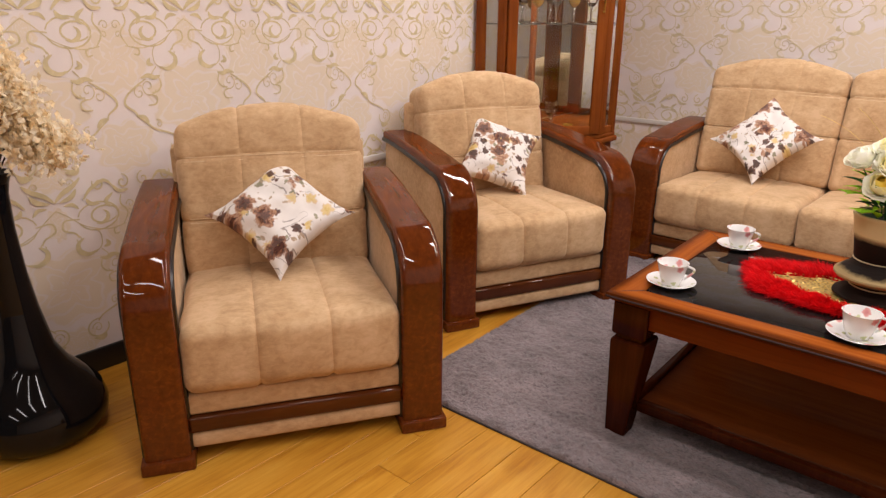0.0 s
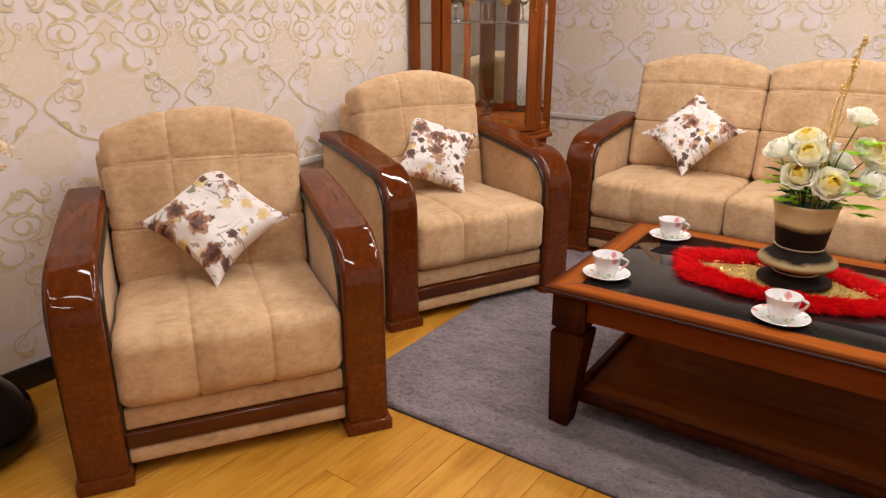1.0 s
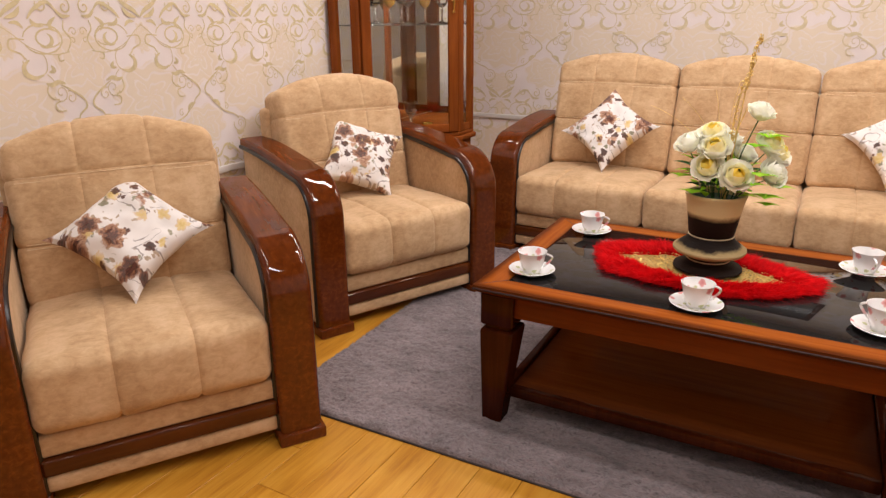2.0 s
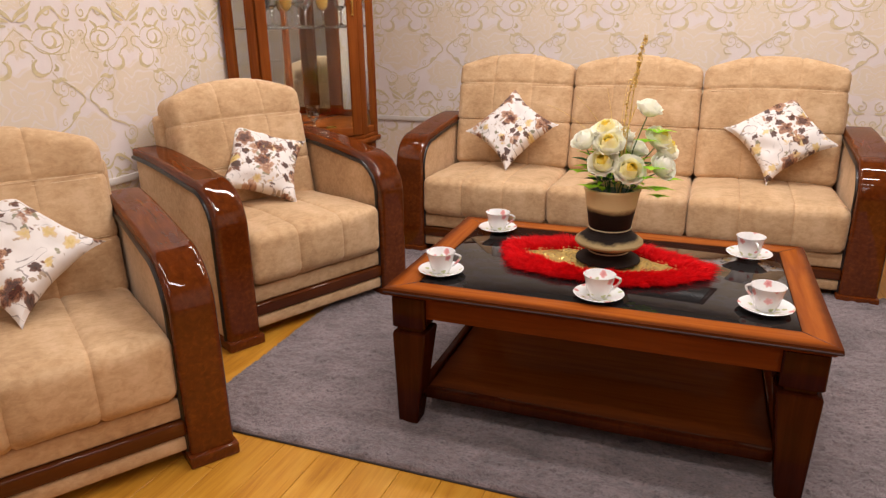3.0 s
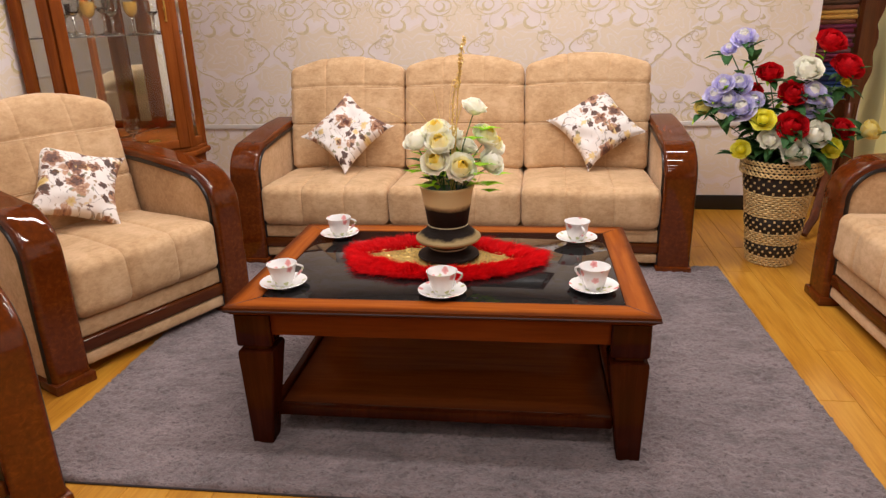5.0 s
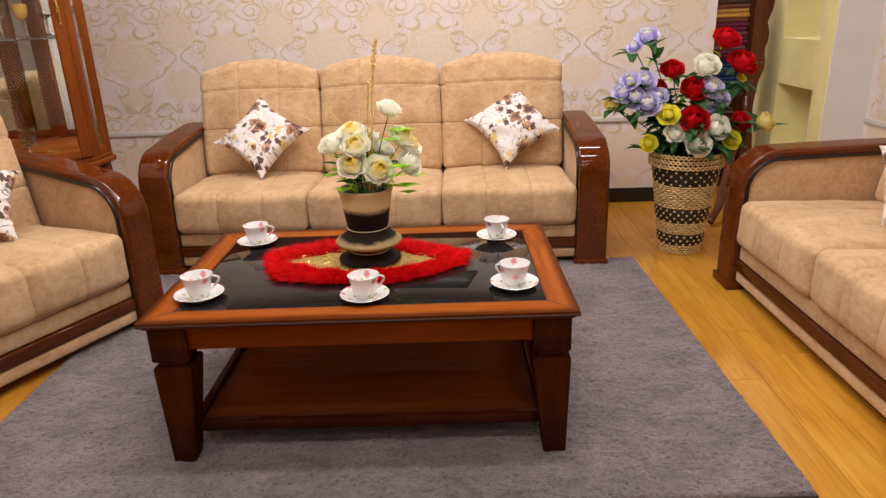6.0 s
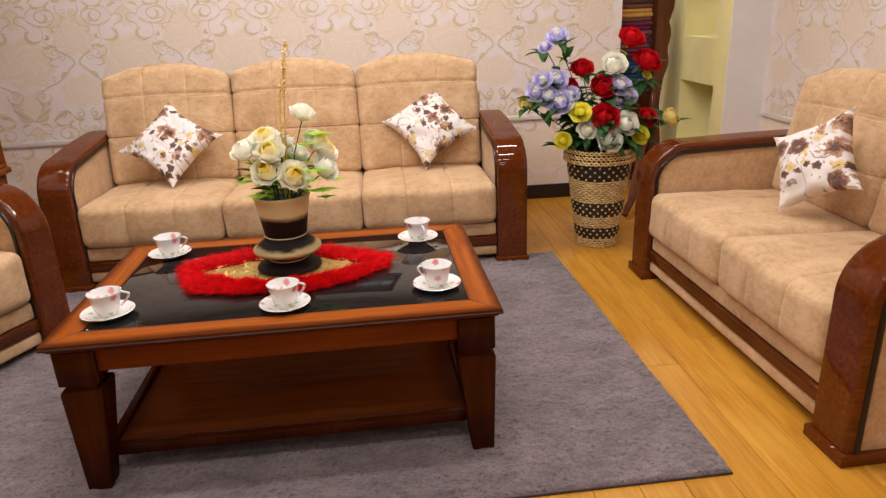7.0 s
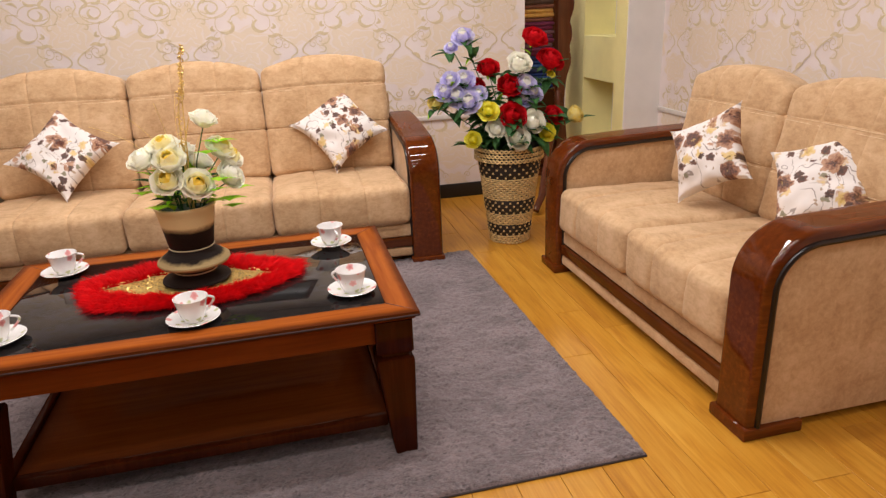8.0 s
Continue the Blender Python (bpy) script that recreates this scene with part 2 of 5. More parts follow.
def floral(name, ground, scale, tones, keep, sprigs=None, flat=True):
    """Scattered five-petalled flowers, small leaves and thin sprigs on a pale cloth or glaze."""
    n = Nodes(name)
    vec = n.coords(kind="Object")
    if flat:
        info = n.tree.nodes.new("ShaderNodeObjectInfo")
        own = n.node("ShaderNodeCombineXYZ", (0, n.math("MULTIPLY", info.outputs["Random"], 7.0)), (2, n.math("MULTIPLY", info.outputs["Random"], 23.0)))
        vec = n.node("ShaderNodeVectorMath", (0, vec), (1, own.outputs[0]), ops="ADD").outputs[0]
        sep0 = n.node("ShaderNodeSeparateXYZ", (0, vec))
        vec = n.node("ShaderNodeCombineXYZ", (0, sep0.outputs[0]), (2, sep0.outputs[2])).outputs[0]
    if flat:
        warp = n.node("ShaderNodeTexNoise", (0, vec), Scale=scale * 1.6, Detail=3.0)
        warp = n.node("ShaderNodeVectorMath", (0, warp.outputs[1]), (1, (0.5, 0.5, 0.5)), ops="SUBTRACT")
        warp = n.node("ShaderNodeVectorMath", (0, warp.outputs[0]), (1, (0.045, 0.0, 0.045)), ops="MULTIPLY")
        vec = n.node("ShaderNodeVectorMath", (0, vec), (1, warp.outputs[0]), ops="ADD").outputs[0]
    col = n.ramp(n.noise(vec, scale * 1.2, 3), (0.35, tuple(c * 0.92 for c in ground)), (0.7, ground))
    if sprigs:
        wav = n.node("ShaderNodeTexNoise", (0, vec), Scale=scale * 0.55, Detail=1.5, Distortion=1.2).outputs[0]
        line = n.math("ABSOLUTE", n.math("SUBTRACT", n.math("FRACT", n.math("MULTIPLY", wav, 7.0)), 0.5))
        part_mask = n.smooth(n.noise(vec, scale * 0.7, 2), 0.44, 0.5)
        col = n.mix(n.math("MULTIPLY", n.math("MULTIPLY", n.smooth(line, 0.06, 0.02), part_mask), 0.75), col, sprigs)
    for k, (s, petals, size, share, ramp_stops) in enumerate(tones):
        sv = n.node("ShaderNodeMapping", (0, vec), Location=(k * 3.7, k * 1.9, k * 5.3)).outputs[0]
        vo = n.node("ShaderNodeTexVoronoi", (0, sv), Scale=scale * s, Randomness=0.85)
        d = n.node("ShaderNodeVectorMath", (0, sv), (1, vo.outputs["Position"]), ops="SUBTRACT")
        sep = n.node("ShaderNodeSeparateXYZ", (0, d.outputs[0]))
        rnd = n.node("ShaderNodeSeparateColor", (0, vo.outputs["Color"]))
        ang = n.math("ARCTAN2", sep.outputs[2], n.math("ADD", sep.outputs[0], n.math("MULTIPLY", sep.outputs[1], 0.6)))
        lobe = n.math("MULTIPLY", n.math("ABSOLUTE", n.math("SINE", n.math("ADD", n.math("MULTIPLY", ang, petals / 2), n.math("MULTIPLY", rnd.outputs[1], 6.0)))), 0.25)
        r = n.math("DIVIDE", vo.outputs["Distance"], n.math("MULTIPLY", n.math("ADD", 0.65, lobe), size))
        r = n.math("ADD", r, n.math("MULTIPLY", n.math("SUBTRACT", n.noise(vec, scale * 7, 4), 0.5), 0.6))
        held = share
        if flat:
            bunch = n.noise(n.node("ShaderNodeMapping", (0, vo.outputs["Position"]), Location=(-k * 3.7, -k * 1.9, -k * 5.3)).outputs[0], scale * 0.62, 1)
            held = n.math("MULTIPLY", n.smooth(bunch, 0.36, 0.50), share)
        mask = n.math("MULTIPLY", n.smooth(r, 1.0, 0.85), n.math("LESS_THAN", rnd.outputs[0], held))
        mottle = n.math("MULTIPLY", n.math("SUBTRACT", n.noise(vec, scale * 11, 3), 0.5), 1.0 if flat else 0.0)
        shade = n.ramp(n.math("ADD", mottle, n.math("ADD", n.math("MULTIPLY", r, 0.75), n.math("MULTIPLY", rnd.outputs[2], 0.25))), *ramp_stops)
        col = n.mix(n.math("MULTIPLY", mask, keep), col, shade)
    n.done(col)
    return n


def pillow_print():
    n = floral("floral_cotton", (0.80, 0.74, 0.705), 10.5,
               [(4.2, 3, 0.40, 0.7, [(0.0, (0.26, 0.17, 0.10)), (1.0, (0.50, 0.38, 0.27))]),
                (2.6, 3, 0.42, 0.55, [(0.0, (0.13, 0.12, 0.06)), (1.0, (0.33, 0.30, 0.20))]),
                (1.7, 6, 0.52, 0.50, [(0.0, (0.35, 0.18, 0.04)), (0.3, (0.62, 0.42, 0.12)), (0.6, (0.70, 0.52, 0.22)), (0.95, (0.66, 0.50, 0.38))]),
                (2.2, 5, 0.52, 0.55, [(0.0, (0.12, 0.035, 0.02)), (0.4, (0.03, 0.010, 0.007)), (0.9, (0.16, 0.055, 0.03))]),
                (1.05, 5, 0.54, 1.0, [(0.05, (0.50, 0.30, 0.10)), (0.16, (0.03, 0.008, 0.006)), (0.34, (0.14, 0.04, 0.022)), (0.42, (0.035, 0.010, 0.007)), (0.58, (0.22, 0.08, 0.04)), (0.85, (0.48, 0.27, 0.16))])],
               0.93, (0.20, 0.15, 0.13))
    n.bump(n.noise(n.coords(), 700.0, 2), 0.15, 0.001)
    return n.done(None, Roughness=0.85)


SUEDE = suede()
MAHOGANY = varnished("mahogany_varnish", (0.036, 0.006, 0.0012), (0.112, 0.023, 0.0035), (0.265, 0.070, 0.010), coat=0.55)
MAHOGANY_UP = varnished("mahogany_upright", (0.034, 0.006, 0.0015), (0.072, 0.015, 0.003), (0.125, 0.031, 0.006), axis=2)
TABLE_WOOD = varnished("table_wood", (0.080, 0.014, 0.003), (0.150, 0.030, 0.005), (0.225, 0.052, 0.009), axis=0, coat=0.16, rough=0.4)
TABLE_WOOD_SIDE = varnished("table_wood_side", (0.080, 0.014, 0.003), (0.150, 0.030, 0.005), (0.225, 0.052, 0.009), axis=1, coat=0.16, rough=0.4)


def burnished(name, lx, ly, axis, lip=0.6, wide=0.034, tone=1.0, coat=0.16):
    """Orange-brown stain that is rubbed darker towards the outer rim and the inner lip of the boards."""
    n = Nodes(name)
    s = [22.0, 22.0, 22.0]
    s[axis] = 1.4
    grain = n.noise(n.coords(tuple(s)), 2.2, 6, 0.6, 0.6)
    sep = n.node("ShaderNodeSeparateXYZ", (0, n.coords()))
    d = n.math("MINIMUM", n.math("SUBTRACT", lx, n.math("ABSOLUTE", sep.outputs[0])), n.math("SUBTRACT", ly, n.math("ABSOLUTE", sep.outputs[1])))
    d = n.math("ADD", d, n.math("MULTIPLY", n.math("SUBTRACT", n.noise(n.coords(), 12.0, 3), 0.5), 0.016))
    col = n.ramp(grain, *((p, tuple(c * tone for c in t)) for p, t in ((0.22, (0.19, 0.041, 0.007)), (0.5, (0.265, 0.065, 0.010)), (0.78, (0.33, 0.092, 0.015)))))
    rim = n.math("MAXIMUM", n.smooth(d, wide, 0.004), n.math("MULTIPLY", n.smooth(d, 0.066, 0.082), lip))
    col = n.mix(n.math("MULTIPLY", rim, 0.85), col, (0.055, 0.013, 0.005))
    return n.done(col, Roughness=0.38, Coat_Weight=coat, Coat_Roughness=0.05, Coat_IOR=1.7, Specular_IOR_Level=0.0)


TABLE_DARK = varnished("table_leg_wood", (0.016, 0.003, 0.001), (0.038, 0.007, 0.002), (0.080, 0.017, 0.004), axis=2, coat=0.16, rough=0.4)
CABINET_WOOD = varnished("cabinet_wood", (0.12, 0.028, 0.006), (0.21, 0.053, 0.010), (0.32, 0.090, 0.017), axis=2, coat=0.14, rough=0.4)
PIPING = plain("dark_lacquer_edge", (0.010, 0.005, 0.004), 0.3)
EDGE_DARK = plain("burnished_edge", (0.030, 0.008, 0.006), 0.45, Specular_IOR_Level=0.25)
BLACK_GLASS = Nodes("smoked_glass").done((0.012, 0.011, 0.011), Roughness=0.02, Specular_IOR_Level=0.5)
RUG = rug_pile()
RUG_EDGE = plain("rug_binding", (0.05, 0.04, 0.042), 0.9)
PLANK = plank_wood()
GAP = plain("floor_gap", (0.16, 0.08, 0.025), 0.8)
BASE_BLACK = plain("black_skirting", (0.012, 0.011, 0.011), 0.3)
# Dark on purpose: the unseen front wall should add little fill or reflection.
DIM = plain("unseen_dim_wall", (0.10, 0.075, 0.06), 0.7, 0, 0.1, 3)
# Grey rather than white, so the unseen ceiling bounces less light down.
CEIL = plain("dimmed_ceiling", (0.36, 0.34, 0.33), 0.8, 0, 0.04, 5)
PLASTER = plain("white_plaster", (0.78, 0.76, 0.74), 0.7, 0, 0.04, 6)
YELLOW = plain("pale_yellow_paint", (0.88, 0.80, 0.38), 0.6, 0, 0.05, 6)
RAIL = plain("painted_rail", (0.70, 0.66, 0.63), 0.4, 0, 0.04)
GOLD_PRINT = plain("gold_print", (0.66, 0.55, 0.33), 0.55, 0.0, 0.12, 40)
GOLD_PALE = plain("pale_gold_print", (0.66, 0.555, 0.365), 0.55, 0.0, 0.1, 40)
WALL_LEFT = wallpaper("wallpaper_left", 1, 0.525, 0.60, 1.215, 0.868)
WALL_BACK = wallpaper("wallpaper_back", 0, 0.634, 0.68, 1.345, -1.19)
WALL_RIGHT = wallpaper("wallpaper_right", 1, 0.58, 0.62, 1.26, 0.3)
CERAMIC_BLACK = Nodes("black_ceramic").done((0.005, 0.005, 0.006), Roughness=0.05, Specular_IOR_Level=0.3)
GOLD = plain("gold_thread", (0.74, 0.53, 0.17), 0.35, 0.55, 0.25, 90)
LACE = Nodes("gold_lace")
lace_cells = LACE.node("ShaderNodeTexVoronoi", (0, LACE.coords()), Scale=85.0, feat="DISTANCE_TO_EDGE")
LACE.bump(lace_cells.outputs[0], 0.8, 0.004)
LACE.done(LACE.ramp(lace_cells.outputs[0], (0.02, (0.70, 0.50, 0.16)), (0.22, (0.42, 0.28, 0.07)), (0.4, (0.08, 0.05, 0.015))), Roughness=0.35, Metallic=0.5)
GILT = plain("brass", (0.60, 0.38, 0.10), 0.25, 1.0)
MIRROR = Nodes("mirror").done((0.86, 0.87, 0.86), Roughness=0.01, Metallic=1.0)


def clear_glass(name, tint=(1, 1, 1)):
    n = Nodes(name)
    return n.done(tint, Roughness=0.0, Transmission_Weight=1.0, IOR=1.45)


GLASS = clear_glass("cabinet_glass", (0.95, 0.98, 0.97))
CRYSTAL = clear_glass("crystal")
PILLOW_PRINT = pillow_print()
CHINA = floral("flowered_china", (0.86, 0.85, 0.84), 26.0,
               [(1.3, 3, 0.34, 0.42, [(0.0, (0.30, 0.36, 0.15)), (1.0, (0.6, 0.6, 0.3))]),
                (1.15, 5, 0.42, 0.55, [(0.1, (0.58, 0.07, 0.09)), (0.6, (0.75, 0.30, 0.28)), (1.0, (0.8, 0.5, 0.45))])], 0.85, None, False).done(None, Roughness=0.12, Coat_Weight=0.6)
AMBER = Nodes("gilded_bowl").done((0.62, 0.36, 0.07), Roughness=0.12, Metallic=0.7)

# ---- the room ----
X0, X1, Y0, Y1, YA = -2.17, 2.68, -5.0, 4.50, 5.9
OPEN = 1.838

solid("wall_left", box(X0 - 0.12, X0, Y0, Y1 + 0.12, 0, CEILING), WALL_LEFT, "wall in cream damask wallpaper with gold scrolls", "wall", "structure", smooth=False)
solid("wall_back", box(X0, OPEN, Y1, Y1 + 0.12, 0, CEILING), WALL_BACK, "wall in cream damask wallpaper behind the sofa", "wall", "structure", smooth=False)
solid("wall_right", box(X1, X1 + 0.12, Y0, YA + 0.12, 0, CEILING), WALL_RIGHT, "wall in cream damask wallpaper behind the loveseat", "wall", "structure", smooth=False)
solid("wall_front", box(X0 - 0.12, X1 + 0.12, Y0 - 0.12, Y0, 0, CEILING), DIM, "unseen wall closing the room, kept dark against stray light", "wall", "structure", smooth=False)
solid("wall_alcove", box(OPEN - 0.12, X1, YA, YA + 0.12, 0, CEILING), PLASTER, "plain plastered wall behind the fabric shelf", "wall", "structure", smooth=False)
solid("wall_alcove_side", box(OPEN - 0.12, OPEN, Y1 + 0.12, YA, 0, CEILING), PLASTER, "plain plastered side of the alcove", "wall", "structure", smooth=False)
solid("ceiling", box(X0 - 0.12, X1 + 0.12, Y0 - 0.12, YA + 0.12, CEILING, CEILING + 0.1), CEIL, "unseen ceiling, grey to hold back bounced light", "ceiling", "structure", smooth=False)

lamp_fitting = thing("ceiling_light", "white strip light fitting on the ceiling, out of view", "lamp", pose(PANELS[0][0], PANELS[0][1], CEILING), "strip lights")
for a in ((-0.87, 0.87, 0.080, 0.10), (-0.87, 0.87, -0.10, -0.080), (-0.87, -0.84, -0.078, 0.078), (0.84, 0.87, -0.078, 0.078)):
    part("rim", box(*a, -0.06, 0.0, 0.004), PLASTER, lamp_fitting)
# The short copy goes with the lamp added in the alcove.
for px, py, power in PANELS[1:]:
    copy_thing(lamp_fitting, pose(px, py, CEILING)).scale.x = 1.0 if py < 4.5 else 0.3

for name, a in (("baseboard_left", (X0, X0 + 0.014, Y0, 3.03, 0, 0.085)), ("baseboard_back", (X0 + 0.02, OPEN, Y1 - 0.014, Y1, 0, 0.095)), ("baseboard_right", (X1 - 0.014, X1, Y0, 4.22, 0, 0.1))):
    solid(name, box(*a, 0.003), BASE_BLACK, "glossy black skirting board at the foot of the wall", "skirting", "structure")
for name, a in (("trim_left", (X0, X0 + 0.016, 1.70, 3.03, 0.555, 0.587)), ("trim_back", (X0 + 0.02, OPEN, Y1 - 0.016, Y1, 0.535, 0.566)), ("trim_right", (X1 - 0.016, X1, Y0, 4.22, 0.53, 0.56))):
    solid(name, box(*a, 0.005), RAIL, "narrow off-white painted rail along the wall", "rail", "structure")


# gold scroll print of the wallpaper, built from arcs, curls and leaves of one half repeat

def ribbon(bm, pts, w0, w1, place):
    """A flat printed line that swells from w0 to w1 in its middle."""
    n = len(pts)
    last = None
    for i, (u, v) in enumerate(pts):
        a, b = pts[max(0, i - 1)], pts[min(n - 1, i + 1)]
        du, dv = b[0] - a[0], b[1] - a[1]
        length = math.hypot(du, dv) or 1
        w = (w0 + (w1 - w0) * math.sin(math.pi * i / (n - 1))) / 2
        e = (-dv / length * w, du / length * w)
        pair = (bm.verts.new(place(u + e[0], v + e[1])), bm.verts.new(place(u - e[0], v - e[1])))
        if last:
            bm.faces.new((last[0], last[1], pair[1], pair[0]))
        last = pair


def arc(cx, cy, rx, ry, a0, a1, steps=16):
    return [(cx + rx * math.cos(radians(a0 + (a1 - a0) * i / steps)), cy + ry * math.sin(radians(a0 + (a1 - a0) * i / steps))) for i in range(steps + 1)]


def curl(cx, cy, r, a0, turns, steps=18, end=0.15):
    out = []
    for i in range(steps + 1):
        f = i / steps
        a = radians(a0 + 360 * turns * f)
        out.append((cx + r * (1 - (1 - end) * f) * math.cos(a), cy + r * (1 - (1 - end) * f) * math.sin(a)))
    return out


def scurve(u0, v0, u1, v1, bow, steps=14):
    out = []
    for i in range(steps + 1):
        f = i / steps
        k = bow * math.sin(2 * math.pi * f)
        out.append((u0 + (u1 - u0) * f + k * (v1 - v0), v0 + (v1 - v0) * f - k * (u1 - u0)))
    return out


def bent(*pts, steps=5):
    """A smooth line through a few points."""
    out = []
    for k in range(len(pts) - 1):
        a, b, c, d = pts[max(0, k - 1)], pts[k], pts[k + 1], pts[min(len(pts) - 1, k + 2)]
        for i in range(steps):
            f = i / steps
            out.append(tuple(0.5 * (2 * q + (r - p) * f + (2 * p - 5 * q + 4 * r - t) * f * f + (3 * q - p - 3 * r + t) * f ** 3) for p, q, r, t in zip(a, b, c, d)))
    return out + [pts[-1]]


def half_repeat():
    """Lines of one half repeat: u from 0 to 0.5, v from 0 down to -1, in repeats; with their widths."""
    thin, mid, fat = 0.0075, 0.014, 0.034
    return [
        # interlaced rings with a leaf
        (arc(0.250, -0.090, 0.130, 0.082, -160, 170), thin, mid), (arc(0.290, -0.085, 0.085, 0.050, 0, 330), thin, 0.016),
        (arc(0.255, -0.095, 0.055, 0.040, -120, 60), 0.004, fat), (bent((0.42, -0.165), (0.30, -0.178), (0.16, -0.135), (0.06, -0.06), (0.0, -0.02)), thin, thin),
        (bent((0.13, -0.09), (0.04, -0.085), (0.025, -0.135), (0.09, -0.165), (0.11, -0.195)), thin, 0.016), (curl(0.10, -0.205, 0.022, 60, -0.8), thin, thin),
        (bent((0.40, -0.17), (0.44, -0.10), (0.40, -0.04), (0.41, 0.01)), thin, mid), (curl(0.465, -0.055, 0.030, 180, -1.1), thin, thin), (curl(0.455, -0.105, 0.020, 120, -0.9), thin, thin),
        (bent((0.36, 0.03), (0.31, -0.01), (0.33, -0.05)), 0.004, fat), (bent((0.05, 0.0), (0.10, 0.0), (0.135, -0.03)), 0.004, 0.03), (bent((0.19, 0.02), (0.21, -0.01), (0.27, -0.02)), 0.004, 0.035),
        (bent((0.375, -0.17), (0.335, -0.185), (0.34, -0.215), (0.37, -0.21)), thin, 0.014),
        # hanging drop
        (bent((0.22, -0.16), (0.245, -0.20), (0.24, -0.26), (0.20, -0.295)), thin, thin), (bent((0.135, -0.20), (0.095, -0.23), (0.10, -0.275), (0.155, -0.30), (0.21, -0.285)), 0.006, 0.042),
        (bent((0.27, -0.235), (0.285, -0.265), (0.25, -0.275)), 0.004, 0.035), (bent((0.235, -0.285), (0.265, -0.315), (0.27, -0.335)), thin, thin),
        # leafy scroll and its stem
        (bent((0.215, -0.335), (0.255, -0.345), (0.30, -0.332), (0.35, -0.345)), 0.006, 0.040), (bent((0.225, -0.345), (0.215, -0.39), (0.245, -0.425), (0.285, -0.43)), thin, mid),
        (curl(0.305, -0.395, 0.055, 200, 1.3), thin, thin), (curl(0.370, -0.425, 0.042, 120, -1.2), thin, thin), (bent((0.30, -0.44), (0.255, -0.455), (0.265, -0.495), (0.32, -0.50)), thin, mid),
        (bent((0.317, -0.350), (0.40, -0.395), (0.463, -0.446), (0.470, -0.49), (0.415, -0.53), (0.40, -0.563)), thin, 0.018),
        (bent((0.41, -0.555), (0.36, -0.565), (0.33, -0.60)), 0.006, 0.035), (curl(0.265, -0.612, 0.028, 60, 1.1), thin, thin),
        (bent((0.40, -0.56), (0.345, -0.600), (0.290, -0.640), (0.18, -0.678), (0.135, -0.715)), thin, 0.016),
        (arc(0.130, -0.755, 0.068, 0.055, 70, 380), thin, mid), (curl(0.125, -0.755, 0.036, 180, -1.2), thin, thin), (bent((0.17, -0.795), (0.15, -0.825), (0.09, -0.815)), 0.006, 0.045),
        # broad leaves at the foot
        (bent((-0.0, -0.975), (0.05, -0.93), (0.12, -0.895), (0.17, -0.855)), 0.006, 0.04), (bent((0.03, -0.975), (0.10, -0.955), (0.135, -0.915)), 0.004, 0.04), (curl(0.10, -0.875, 0.026, 0, 1.0), thin, thin),
        (curl(0.275, -0.905, 0.040, 150, 1.2), thin, mid), (bent((0.17, -0.98), (0.22, -0.93), (0.31, -0.89), (0.36, -0.925)), thin, 0.03), (curl(0.43, -0.915, 0.045, 90, -1.2), thin, mid), (bent((0.36, -0.925), (0.40, -0.965), (0.46, -0.965)), thin, 0.03),
    ]


def scroll_print(name, ink, place, u_from, u_to, v_from, v_to, u, v, shift, z0, clip):
    bm = bmesh.new()
    lines = half_repeat()
    for i in range(math.floor((u_from - shift) / u) - 1, math.ceil((u_to - shift) / u) + 1):
        for j in range(math.floor((v_from - z0) / v) - 1, math.ceil((v_to - z0) / v) + 2):
            for side in (-1, 1):
                for layer, (pts, w0, w1) in enumerate(lines):
                    run = [(shift + (i + side * p[0]) * u, z0 + (j + p[1]) * v) for p in pts]
                    if all(u_from < p[0] < u_to and v_from < p[1] < v_to for p in run) and clip(*run[0]):
                        ribbon(bm, run, w0 * u, w1 * u * 0.8, lambda a, b, h=0.0008 + 0.00008 * layer: place(a, b, h))
    ob = part(name, bm, ink, None, "", False)
    return tagged(ob, "gold scrolls printed on the wallpaper", "wallpaper print", "", "structure")


scroll_print("trim_scrolls_left", GOLD_PRINT, lambda a, b, h: (X0 + h, a, b), -0.6, 4.4, 0.1, 1.75, 0.525, 0.60, 0.868, 1.215, lambda a, b: True)
scroll_print("trim_scrolls_back", GOLD_PALE, lambda a, b, h: (a, Y1 - h, b), -2.12, OPEN - 0.02, 0.12, 2.0, 0.634, 0.68, -1.19, 1.345, lambda a, b: True)
scroll_print("trim_scrolls_right", GOLD_PALE, lambda a, b, h: (X1 - h, a, b), 0.3, 4.20, 0.12, 1.75, 0.58, 0.62, 0.3, 1.26, lambda a, b: True)


# ---- seating: armchairs, sofa and loveseat of one suite ----

DEPTH, TOP, RISE, CURVE, BAND = 0.78, 0.635, 0.045, 0.17, 0.036


def arm_path(inset=0.0, rise=RISE):
    """The line of an arm from the front foot up, round and back."""
    r = CURVE - inset
    pts = [(inset, 0.038 + (TOP - CURVE - 0.038) * i / 8) for i in range(9)]
    for i in range(1, 25):
        a = math.pi / 2 * i / 24
        pts.append((CURVE - r * math.cos(a), TOP - CURVE + r * math.sin(a)))
    for i in range(1, 9):
        f = i / 8
        pts.append((CURVE + (DEPTH - 0.06 - CURVE) * f, TOP - inset + rise * math.sin(math.pi / 2 * f)))
    return pts


